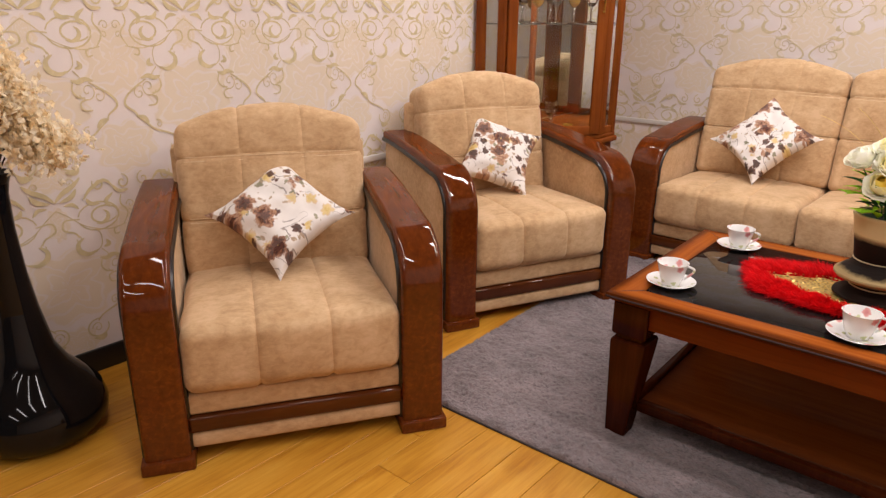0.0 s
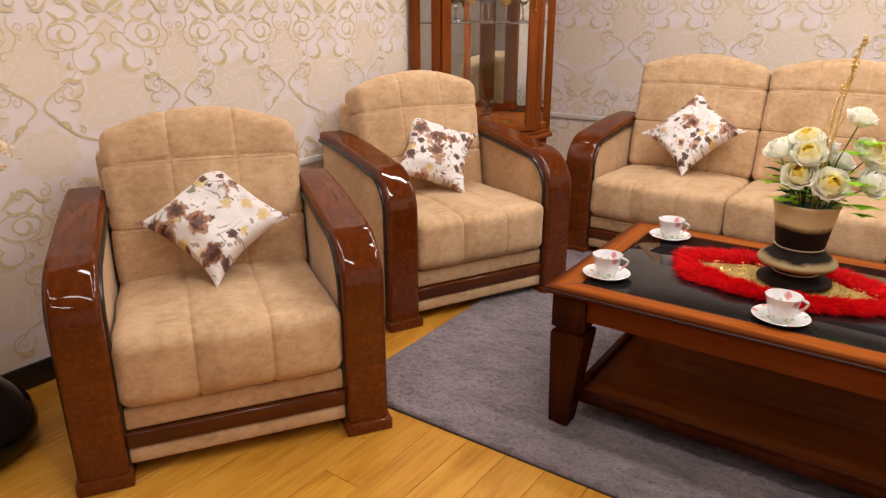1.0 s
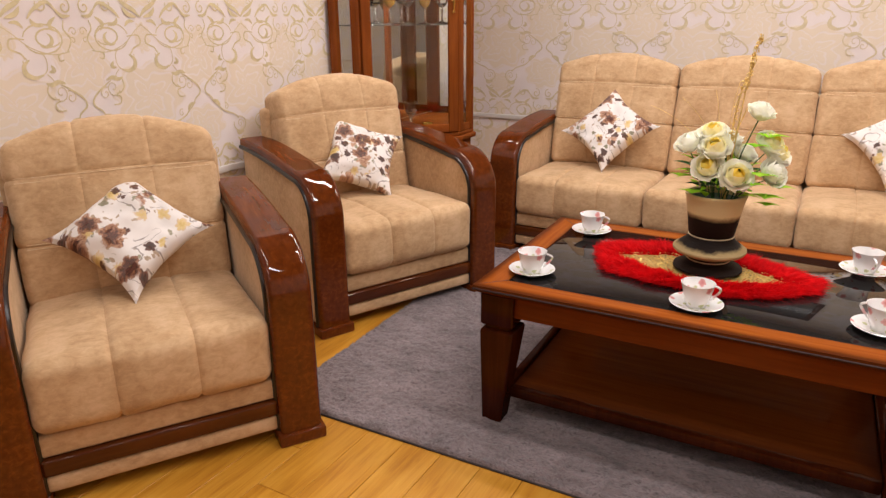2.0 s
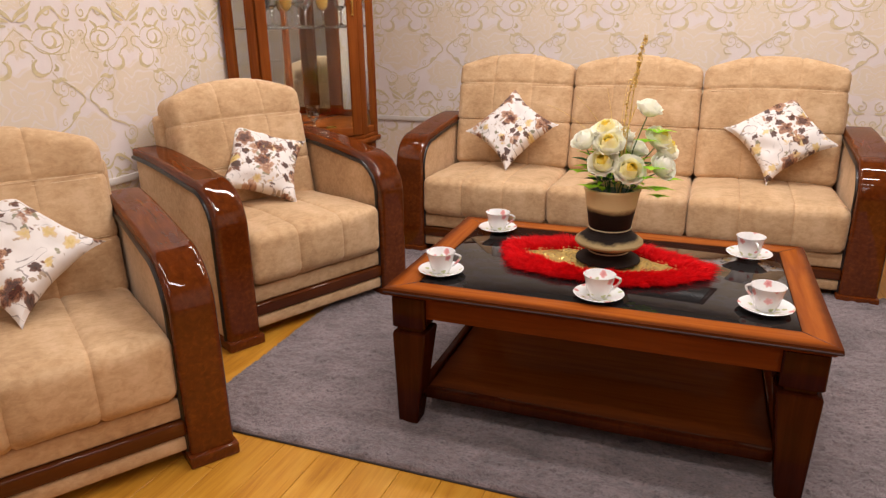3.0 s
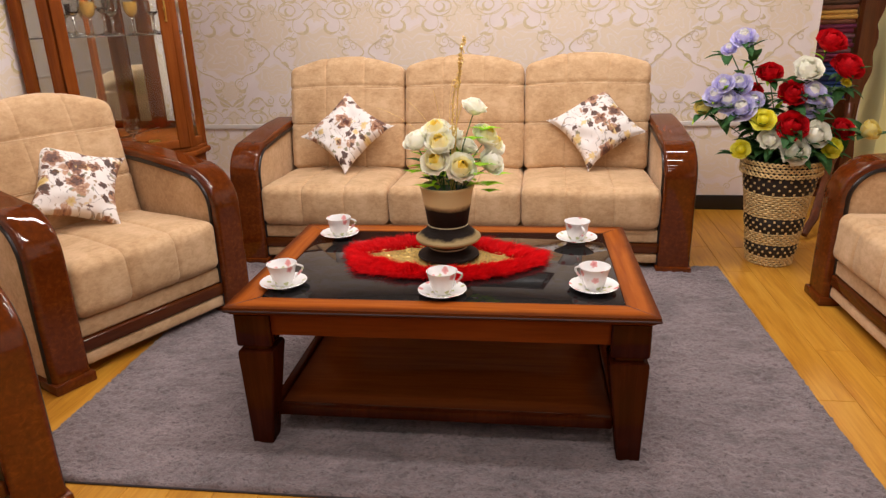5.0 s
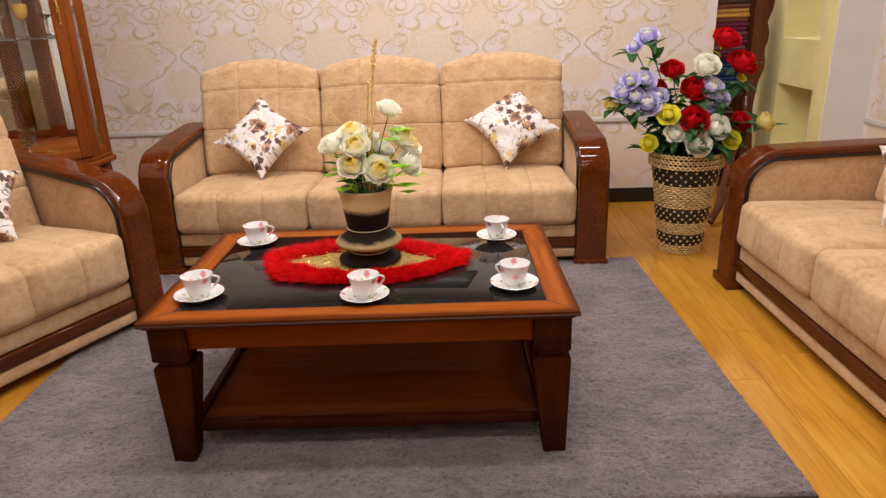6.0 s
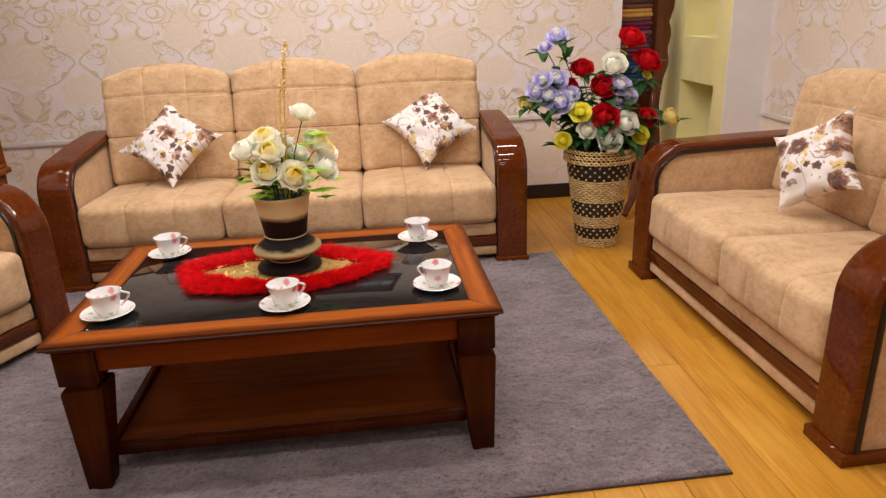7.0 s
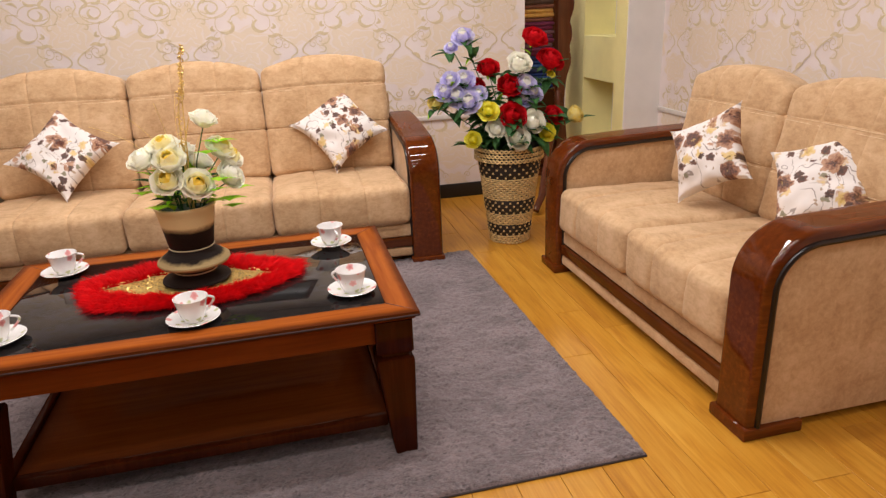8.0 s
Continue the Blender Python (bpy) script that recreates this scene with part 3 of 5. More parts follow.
def sweep(section, pts):
    """Carries a closed section (across x, outward from the line) along a line in the y-z plane."""
    bm = bmesh.new()
    rings = []
    for i, (y, z) in enumerate(pts):
        a, b = pts[max(0, i - 1)], pts[min(len(pts) - 1, i + 1)]
        dy, dz = b[0] - a[0], b[1] - a[1]
        k = math.hypot(dy, dz)
        ny, nz = -dz / k, dy / k
        rings.append([bm.verts.new((x, y + ny * o, z + nz * o)) for x, o in section])
    n = len(section)
    for a, b in zip(rings, rings[1:]):
        for k in range(n):
            bm.faces.new((a[k], a[(k + 1) % n], b[(k + 1) % n], b[k]))
    bm.faces.new(rings[0]), bm.faces.new(rings[-1])
    bmesh.ops.recalc_face_normals(bm, faces=bm.faces[:])
    return bm


def arm_panel(width, inset, rise):
    """The padded side of an arm, filling the space under the wooden band."""
    pts = arm_path(inset, rise)
    line = [p for i, p in enumerate(pts)] + [(DEPTH - 0.05, 0.030), (inset, 0.030)]
    bm = bmesh.new()
    lo = [bm.verts.new((-width / 2, y, z)) for y, z in line]
    hi = [bm.verts.new((width / 2, y, z)) for y, z in line]
    bm.faces.new(lo), bm.faces.new(list(reversed(hi)))
    n = len(line)
    for i in range(n):
        bm.faces.new((lo[i], lo[(i + 1) % n], hi[(i + 1) % n], hi[i]))
    bmesh.ops.recalc_face_normals(bm, faces=bm.faces[:])
    rim = [e for e in bm.edges if abs(e.verts[0].co.x - e.verts[1].co.x) < 1e-6]
    bmesh.ops.bevel(bm, geom=rim, offset=0.010, segments=3, profile=0.5, affect="EDGES", clamp_overlap=True)
    return bm


def seating(name, seats, unit, ARM, label, category, m, group="", back_y=0.635, back_z=0.67, back_h=0.56, rise=RISE):
    ob = thing(name, label, category, m, group)
    inner = seats * unit
    half = inner / 2 + ARM
    w = ARM / 2
    section = [(-w, -BAND), (-w, -0.012), (-w + 0.0025, -0.005), (-w + 0.008, -0.001), (-w + 0.016, 0.0), (-w * 0.3, 0.0004), (w * 0.3, 0.0004), (w - 0.016, 0.0), (w - 0.008, -0.001), (w - 0.0025, -0.005), (w, -0.012), (w, -BAND)]
    band = mesh_of("arm_band", sweep(section, arm_path(0.0, rise)))
    panel = mesh_of("arm_panel", arm_panel(ARM - 0.016, BAND - 0.004, rise))
    pipe = {}
    for s in (-1, 1):
        pts = [(s * (w - 0.001), y, z) for y, z in arm_path(BAND + 0.001, rise)]
        pipe[s] = mesh_of("piping", tube(pts, 0.0095, 8))
    foot = mesh_of("foot", box(-w - 0.01, w + 0.01, -0.012, 0.19, 0.0, 0.039, 0.006))
    back_foot = mesh_of("back_foot", box(-w, w, DEPTH - 0.16, DEPTH - 0.05, 0.0, 0.031, 0.006))
    for s in (-1, 1):
        cx = s * (half - w)
        arm = part("arm_panel", panel, SUEDE, ob, "tan suede padded side of an arm")
        arm.location.x = cx
        for n, data, mat, lab in (("arm_band", band, MAHOGANY, "glossy bentwood mahogany band"), ("foot", foot, MAHOGANY, "mahogany foot block"), ("back_foot", back_foot, MAHOGANY, "")):
            p = part(n, data, mat, ob, lab)
            p.location.x = cx
        for k in (-1, 1):
            p = part("piping", pipe[k], PIPING, arm, "dark lacquered edge")
    # base
    a, b = -inner / 2, inner / 2
    part("base", box(a, b, 0.06, DEPTH - 0.08, 0.055, 0.22, 0.01), SUEDE, ob)
    part("bottom_strip", box(a, b, 0.028, 0.065, 0.043, 0.0945, 0.012, 3), SUEDE, ob, "tan suede padded strip")
    part("wood_strip", box(a, b, 0.022, 0.065, 0.096, 0.1455, 0.008, 3), MAHOGANY_X, ob, "mahogany strip along the front")
    part("front_strip", box(a, b, 0.034, 0.07, 0.147, 0.213, 0.010, 3), SUEDE, ob, "tan suede strip under the seat")
    part("back_board", box(a - 0.02, b + 0.02, DEPTH - 0.12, DEPTH - 0.03, 0.10, 0.80, 0.02, 3), SUEDE, ob, "tan suede back panel")
    for k in range(seats):
        cx = a + unit * (k + 0.5)
        seat = cushion((unit - 0.002, 0.66, 0.205), 0.038, (0.003, 0.012, 0.022), (-unit / 6, unit / 6), (), (), 0.0085 if seats == 1 else 0.007, 1.0, 0.04, None, 0.0022, k)
        p = part("seat_cushion", seat, SUEDE, ob, "tan mottled suede seat cushion with sewn seams")
        p.location = (cx, 0.335, 0.312)
        p.rotation_euler.x = radians(-1.8)
        h, t = back_h, 0.17

        def arched(q, raw, unit=unit, h=h):
            f = max(0.0, (q.z - h / 2 + 0.135) / 0.135)
            q.z += f * (0.058 * (1 - (q.x / (unit / 2)) ** 2) + 0.004)
            return q

        back = cushion((unit - 0.006, t, h), 0.032, (0.004, 0.03, 0.01), (-unit / 6, unit / 6), (h / 2 - 0.305, h / 2 - 0.105), (), 0.0065, 0.7, 0.04, arched, 0.0022, k + 5)
        p = part("back_cushion", back, SUEDE, ob, "tan suede back cushion with an arched top and stitched squares")
        p.location = (cx, back_y, back_z)
        p.rotation_euler.x = radians(-11)
        for z in (h / 2 - 0.305, h / 2 - 0.105):
            for o in (-0.007, 0.007):
                pts = [(x, -t / 2 - 0.0285 * (1 - (x / (unit / 2)) ** 2) * (1 - (z / (h / 2)) ** 2) - 0.0005, z + o) for x in np.linspace(-unit / 2 + 0.03, unit / 2 - 0.03, 14)]
                part("stitching", tube(pts, 0.0011, 4), STITCH, p, "pale stitched seam")
    return ob


MAHOGANY_X = varnished("mahogany_strip", (0.04, 0.008, 0.002), (0.085, 0.02, 0.004), (0.16, 0.044, 0.009), axis=0)
STITCH = plain("stitch_thread", (0.74, 0.57, 0.37), 0.8)

TURN = 57.7
CHAIR_A = pose(-1.236, 1.103, 0, 0, 0, TURN)
CHAIR_B = pose(-1.235, 2.393, 0, 0, 0, 65.0)
SOFA = pose(-0.180, 3.314, 0)
LOVESEAT = pose(1.468, 2.360, 0, 0, 0, -89.0)
chair = seating("armchair", 1, 0.616, 0.124, "tan suede armchair with glossy mahogany bentwood arms", "armchair", CHAIR_A, "armchairs of the suite", 0.62, 0.613, 0.50)
copy_thing(chair, CHAIR_B).scale = (1.04, 1.04, 1.04)
seating("sofa", 3, 0.670, 0.147, "tan suede three-seat sofa with glossy mahogany arms", "sofa", SOFA)
seating("loveseat", 2, 0.625, 0.150, "tan suede two-seat sofa with glossy mahogany arms", "sofa", LOVESEAT, "", 0.70, 0.635, 0.50, 0.012)


# ---- scatter pillows ----

def pillow_mesh(side=0.35, thick=0.062, seed=0):
    bm = bmesh.new()
    n = 26
    grid = {}
    for s in (-1, 1):
        for i in range(n + 1):
            for j in range(n + 1):
                u, v = -1 + 2 * i / n, -1 + 2 * j / n
                edge = i in (0, n) or j in (0, n)
                if s == 1 and edge:
                    grid[s, i, j] = grid[-1, i, j]
                    continue
                f = max(0.0, (1 - u * u) * (1 - v * v))
                x = u * side / 2 * (1 - 0.19 * (1 - v * v) * abs(u) ** 3 + 0.02 * abs(u * v) ** 7)
                z = v * side / 2 * (1 - 0.19 * (1 - u * u) * abs(v) ** 3 + 0.02 * abs(u * v) ** 7)
                bulge = thick * f ** 0.42 * (1 + 0.35 * noise.noise((u * 1.6 + seed, v * 1.6, s)))
                crease = 0.011 * noise.noise((u * 3.5 + seed, v * 3.5, 3.0 * s)) * min(1, f * 4)
                grid[s, i, j] = bm.verts.new((x, s * (bulge + crease), z))
        for i in range(n):
            for j in range(n):
                q = [grid[s, i, j], grid[s, i + 1, j], grid[s, i + 1, j + 1], grid[s, i, j + 1]]
                bm.faces.new(q if s < 0 else q[::-1])
    bmesh.ops.recalc_face_normals(bm, faces=bm.faces[:])
    return bm


def pillow(corner, yaw, lean, spin, seed, side=0.345, label="white cotton scatter pillow printed with brown and yellow flowers"):
    """corner: its lowest point; yaw: the way its face looks; lean: backwards; spin: in its own plane, 45 stands it on a corner."""
    ob = thing("scatter_pillow", label, "pillow", None, "flowered pillows")
    turn = pose(0, 0, 0, 0, 0, yaw) @ pose(0, 0, 0, -lean) @ pose(0, 0, 0, 0, spin)
    low = min((turn @ Vector((a, 0, b)) for a in (-side / 2, side / 2) for b in (-side / 2, side / 2)), key=lambda p: p.z)
    ob.matrix_world = Matrix.Translation(Vector(corner) - low) @ turn
    part("cover", pillow_mesh(side, 0.062, seed), PILLOW_PRINT, ob)
    return ob


first = pillow((-1.470, 1.231, 0.440), 52, 46, 46.7, 1.0, 0.335)
part("zip_tag", box(-0.185, -0.150, -0.007, 0.007, 0.166, 0.194, 0.003), PIPING, first, "small black tag at a corner")
pillow((-1.470, 2.581, 0.440), 55, 41, 23.7, 2.0, 0.348)
pillow((-0.789, 3.554, 0.440), -4, 40, 37, 3.0, 0.375)
pillow((0.495, 3.640, 0.440), -4, 36, 52, 4.0, 0.372)
pillow((1.796, 2.524, 0.440), -73, 23, -30, 5.0, 0.325)
pillow((1.886, 2.079, 0.440), -69, 37, -25, 6.0, 0.335)


# ---- framed picture over the sofa ----
picture = thing("framed_picture", "dark landscape picture in a brown wooden frame on the wall", "picture", pose(0.0, Y1 - 0.002, 1.62))
for a in ((-0.62, 0.62, -0.03, 0.0, 0.0, 0.05), (-0.62, 0.62, -0.03, 0.0, 0.65, 0.70), (-0.62, -0.57, -0.03, 0.0, 0.052, 0.648), (0.57, 0.62, -0.03, 0.0, 0.052, 0.648)):
    part("frame_board", box(*a, 0.006), MAHOGANY_UP, picture)
CANVAS = Nodes("dark_canvas")
CANVAS.done(CANVAS.ramp(CANVAS.noise(CANVAS.coords(), 3.0, 5, 0.6, 1.0), (0.35, (0.015, 0.014, 0.014)), (0.7, (0.10, 0.08, 0.06))), Roughness=0.2)
part("canvas", box(-0.571, 0.571, -0.016, -0.004, 0.051, 0.649), CANVAS.mat, picture, "dark painted canvas", False)

# ---- coffee table ----
TX0, TX1, TY0, TY1, TZ = -0.638, 0.558, 1.757, 2.551, 0.475
TCX, TCY = (TX0 + TX1) / 2, (TY0 + TY1) / 2
HX, HY = (TX1 - TX0) / 2, (TY1 - TY0) / 2
table = thing("coffee_table", "mahogany coffee table with smoked glass top and lower shelf", "table", pose(TCX, TCY, 0, 0, 0, 1.0))
RIM = 0.080
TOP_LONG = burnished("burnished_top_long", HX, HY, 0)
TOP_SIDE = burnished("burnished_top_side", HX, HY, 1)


def frame_board(length, depth, sign):
    """One mitred board of the top with a moulded outer edge; it runs along x, its outer edge at -y."""
    prof = [(0.0, 0.0), (-0.0005, -0.008), (0.006, -0.012), (0.006, -0.016), (0.014, -0.026), (0.03, -0.030), (depth, -0.030), (depth, 0.0), (0.006, 0.0015)]
    bm = bmesh.new()
    rings = []
    for s in (-1, 1):
        rings.append([bm.verts.new((s * (length / 2 - o), o, z)) for o, z in prof])
    n = len(prof)
    for k in range(n):
        bm.faces.new((rings[0][k], rings[0][(k + 1) % n], rings[1][(k + 1) % n], rings[1][k]))
    bm.faces.new(rings[0]), bm.faces.new(rings[1])
    bmesh.ops.recalc_face_normals(bm, faces=bm.faces[:])
    return bm


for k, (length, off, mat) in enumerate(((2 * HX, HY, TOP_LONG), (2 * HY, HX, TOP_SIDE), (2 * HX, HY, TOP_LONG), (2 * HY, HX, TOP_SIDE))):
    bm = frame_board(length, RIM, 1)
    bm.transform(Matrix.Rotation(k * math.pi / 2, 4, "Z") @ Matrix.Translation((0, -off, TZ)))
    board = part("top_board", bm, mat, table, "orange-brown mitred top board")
    bm = tube([(-(length / 2 - 0.002), 0.001, -0.011), (length / 2 - 0.002, 0.001, -0.011)], 0.0042, 6)
    bm.transform(Matrix.Rotation(k * math.pi / 2, 4, "Z") @ Matrix.Translation((0, -off, TZ)))
    part("edge_bead", bm, EDGE_DARK, board, "dark burnished bead")
    bm = tube([(length / 2 - 0.003, 0.003, 0.0005), (length / 2 - RIM, RIM, 0.0002)], 0.0013, 6)
    bm.transform(Matrix.Rotation(k * math.pi / 2, 4, "Z") @ Matrix.Translation((0, -off, TZ)))
    part("mitre_line", bm, EDGE_DARK, board, "dark mitre joint")
part("glass_top", box(-HX + RIM + 0.001, HX - RIM - 0.001, -HY + RIM + 0.001, HY - RIM - 0.001, TZ - 0.012, TZ - 0.0015, 0.001), BLACK_GLASS, table, "smoked black glass panel")
for k, (length, off, mat) in enumerate(((2 * HX - 0.10, HY, TABLE_WOOD), (2 * HY - 0.10, HX, TABLE_WOOD_SIDE), (2 * HX - 0.10, HY, TABLE_WOOD), (2 * HY - 0.10, HX, TABLE_WOOD_SIDE))):
    bm = box(-length / 2, length / 2, 0.034, 0.056, 0.378, TZ - 0.030, 0.002)
    bm.transform(Matrix.Rotation(k * math.pi / 2, 4, "Z") @ Matrix.Translation((0, -off, 0)))
    part("apron", bm, mat, table, "orange-brown apron board")


def leg_mesh():
    """A square block, a cut groove and a foot that tapers on its inner sides; the outer corner stands at the origin."""
    bm = bmesh.new()
    prof = [(0.0, 0.104, 0.4445), (0.0, 0.104, 0.350), (0.003, 0.101, 0.346), (0.013, 0.091, 0.345), (0.013, 0.091, 0.331), (0.001, 0.103, 0.328), (-0.001, 0.105, 0.320), (0.006, 0.070, 0.016), (0.008, 0.068, 0.014)]
    rings = []
    c = 0.004
    for a, b, z in prof:
        pts = [(a, a + c), (a + c, a), (b - c, a), (b, a + c), (b, b - c), (b - c, b), (a + c, b), (a, b - c)]
        rings.append([bm.verts.new((x, y, z)) for x, y in pts])
    for a, b in zip(rings, rings[1:]):
        for i in range(8):
            bm.faces.new((a[i], b[i], b[(i + 1) % 8], a[(i + 1) % 8]))
    bm.faces.new(rings[0][::-1]), bm.faces.new(rings[-1])
    bmesh.ops.recalc_face_normals(bm, faces=bm.faces[:])
    return bm


leg = mesh_of("leg", leg_mesh())
LX, LY = HX - 0.018, HY - 0.018
for k, (sx, sy) in enumerate(((-1, -1), (1, -1), (1, 1), (-1, 1))):
    p = part("leg", leg, TABLE_DARK, table, "dark square tapered leg")
    p.location = (sx * LX, sy * LY, 0)
    p.rotation_euler.z = k * math.pi / 2
LX, LY = LX - 0.05, LY - 0.05
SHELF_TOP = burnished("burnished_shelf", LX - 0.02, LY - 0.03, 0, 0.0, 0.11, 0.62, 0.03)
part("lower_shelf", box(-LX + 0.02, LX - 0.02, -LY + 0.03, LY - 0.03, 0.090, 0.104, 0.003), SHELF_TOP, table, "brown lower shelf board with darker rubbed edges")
for s in (-1, 1):
    part("shelf_rail", box(-LX + 0.03, LX - 0.03, s * (LY - 0.02) - 0.014, s * (LY - 0.02) + 0.014, 0.084, 0.118, 0.005), TABLE_DARK, table, "dark shelf edging")
    part("shelf_rail", box(s * (LX - 0.012) - 0.014, s * (LX - 0.012) + 0.014, -LY + 0.03, LY - 0.03, 0.084, 0.118, 0.005), TABLE_DARK, table, "dark shelf edging")

# ---- cups and saucers ----
CUP_TOP = TZ - 0.001


def cup_set(x, y, handle, k):
    s = thing("saucer", "white china saucer with pink flowers on the glass tabletop", "saucer", pose(x, y, CUP_TOP, 0, 0, 40 * k) @ Matrix.Scale(0.94, 4), "saucers")
    part("dish", lathe([(0.0, 0.003), (0.028, 0.003), (0.030, 0.0), (0.034, 0.0), (0.036, 0.004), (0.055, 0.009), (0.0735, 0.0175), (0.075, 0.0185), (0.0735, 0.0195), (0.055, 0.0125), (0.036, 0.0075), (0.026, 0.0065), (0.0, 0.0065)], 48), CHINA, s)
    c = thing("cup", "white china teacup with pink flowers standing in its saucer", "cup", pose(x, y, CUP_TOP + 0.0068, 0, 0, handle) @ Matrix.Scale(0.97, 4), "teacups")
    part("bowl", lathe([(0.0, 0.004), (0.021, 0.003), (0.022, 0.0), (0.026, 0.0), (0.027, 0.006), (0.033, 0.016), (0.037, 0.032), (0.0415, 0.052), (0.0455, 0.066), (0.0462, 0.0675), (0.0445, 0.067), (0.039, 0.050), (0.0345, 0.032), (0.030, 0.017), (0.022, 0.009), (0.0, 0.008)], 48), CHINA, c)
    pts = [(0.036 + 0.024 * math.sin(math.pi * f) * (1.15 - 0.4 * f) + 0.006 * (1 - f), 0, 0.058 - 0.042 * f + 0.006 * math.sin(math.pi * f)) for f in np.linspace(0, 1, 13)]
    part("handle", tube(pts, 0.0036, 8), CHINA, c)


for k, (x, y, handle) in enumerate(((-0.515, 1.921, 25), (-0.027, 1.891, 25), (0.404, 1.955, 150), (-0.479, 2.400, 20), (0.376, 2.395, -70))):
    cup_set(x, y, handle, k)

# ---- red fur mat with gold lace ----
MX, MY = -0.072, 2.175
mat_thing = thing("table_mat", "red fur table mat with a gold sequin lace middle", "table mat", pose(MX, MY, CUP_TOP, 0, 0, -2))


def ogee(a, w, l):
    """Radius of the pointed lace shape in the direction a."""
    c, s = abs(math.cos(a)), abs(math.sin(a))
    return 1.0 / ((c / l) ** 1.35 + (s / w) ** 1.35) ** (1 / 1.35) * (1 + 0.05 * math.cos(10 * a))


def oval(a, w, l):
    return 1.0 / math.sqrt((math.cos(a) / l) ** 2 + (math.sin(a) / w) ** 2) * (1 + 0.05 * math.sin(5 * a + 1) + 0.03 * math.sin(9 * a))


def lace_mesh():
    bm = bmesh.new()
    rings = []
    n = 96
    for f in np.linspace(0.25, 1.0, 9):
        ring = []
        for i in range(n):
            a = 2 * math.pi * i / n
            r = ogee(a, 0.125, 0.285) * f
            z = 0.006 + 0.003 * noise.noise((r * 60 * math.cos(a), r * 60 * math.sin(a), 0)) - 0.004 * (f > 0.99)
            ring.append(bm.verts.new((r * math.cos(a), r * math.sin(a), z)))
        rings.append(ring)
    for a, b in zip(rings, rings[1:]):
        for i in range(n):
            bm.faces.new((a[i], a[(i + 1) % n], b[(i + 1) % n], b[i]))
    return bm


part("lace", lace_mesh(), LACE.mat, mat_thing, "gold sequin lace")
cord = [(ogee(a, 0.125, 0.285) * math.cos(a), ogee(a, 0.125, 0.285) * math.sin(a), 0.009) for a in np.linspace(0, 2 * math.pi, 97)]
part("cord", tube(cord, 0.0032, 6), GOLD, mat_thing, "twisted gold cord")
sequins = bmesh.new()
rng = random.Random(5)
for _ in range(420):
    a = rng.uniform(0, 2 * math.pi)
    r = ogee(a, 0.125, 0.285) * math.sqrt(rng.uniform(0.1, 0.94))
    c = Vector((r * math.cos(a), r * math.sin(a), 0.009 + rng.uniform(0, 0.003)))
    m = Matrix.Translation(c) @ Euler((rng.uniform(-0.6, 0.6), rng.uniform(-0.6, 0.6), rng.uniform(0, 6))).to_matrix().to_4x4()
    sequins.faces.new([sequins.verts.new(m @ Vector((0.0036 * math.cos(k * 1.0472), 0.0036 * math.sin(k * 1.0472), 0))) for k in range(6)])
tagged(part("sequins", sequins, GOLD, mat_thing, "gold sequins", False), kind="stuff")

def let_through(n, color, share):
    """Thin cloth and hair: part of the light passes through."""
    t = n.node("ShaderNodeBsdfTranslucent", ("Color", color))
    m = n.node("ShaderNodeMixShader", (0, share), (1, n.bsdf.outputs[0]), (2, t.outputs[0]))
    n.tree.links.new(m.outputs[0], n.tree.nodes["Material Output"].inputs[0])


FUR = Nodes("red_fur")
FUR_COL = FUR.ramp(FUR.noise(FUR.coords(), 60.0, 3), (0.3, (0.62, 0.003, 0.007)), (0.7, (0.95, 0.010, 0.016)))
FUR.done(FUR_COL, Roughness=0.7, Specular_IOR_Level=0.2)
let_through(FUR, FUR_COL, 0.45)
fur = bmesh.new()
for _ in range(42000):
    a = rng.uniform(0, 2 * math.pi)
    f = rng.uniform(0.0, 1.0)
    inner, outer = ogee(a, 0.112, 0.26), oval(a, 0.180, 0.315)
    r = inner + (outer - inner) * f
    base = Vector((r * math.cos(a), r * math.sin(a), 0.002))
    out = Vector((math.cos(a), math.sin(a) * 1.3, 0)).normalized()
    lump = 0.6 + 0.6 * abs(noise.noise((a * 3.2, 0.0, 1.0)))
    clump = Vector((noise.noise((r * 30 * math.cos(a), r * 30 * math.sin(a), 2.0)), noise.noise((r * 30 * math.cos(a), r * 30 * math.sin(a), 7.0)), 0)) * 0.9
    length = rng.uniform(0.035, 0.062) * lump
    tip_dir = (out * rng.uniform(0.1, 0.9) + clump + Vector((rng.uniform(-0.5, 0.5), rng.uniform(-0.5, 0.5), rng.uniform(0.35, 1.0)))).normalized()
    side = tip_dir.cross(Vector((rng.uniform(-1, 1), rng.uniform(-1, 1), 0.3))).normalized() * 0.0011
    mid = base + tip_dir * length * 0.55
    tip = base + tip_dir * length + Vector((out.x, out.y, -0.6)) * length * 0.3
    tip.z = max(tip.z, 0.001)
    v = [fur.verts.new(p) for p in (base - side, base + side, mid + side * 0.8, mid - side * 0.8, tip)]
    fur.faces.new((v[0], v[1], v[2], v[3]))
    fur.faces.new((v[3], v[2], v[4]))
fur_data = mesh_of("fur", fur, False)
tagged(part("fur", fur_data, FUR.mat, mat_thing, "bright red fur border"), kind="stuff")
back_sheet = bmesh.new()
ring = [back_sheet.verts.new((oval(a, 0.175, 0.31) * math.cos(a), oval(a, 0.175, 0.31) * math.sin(a), 0.0025)) for a in np.linspace(0, 2 * math.pi, 65)[:-1]]
back_sheet.faces.new(ring)
part("backing", back_sheet, FUR.mat, mat_thing)

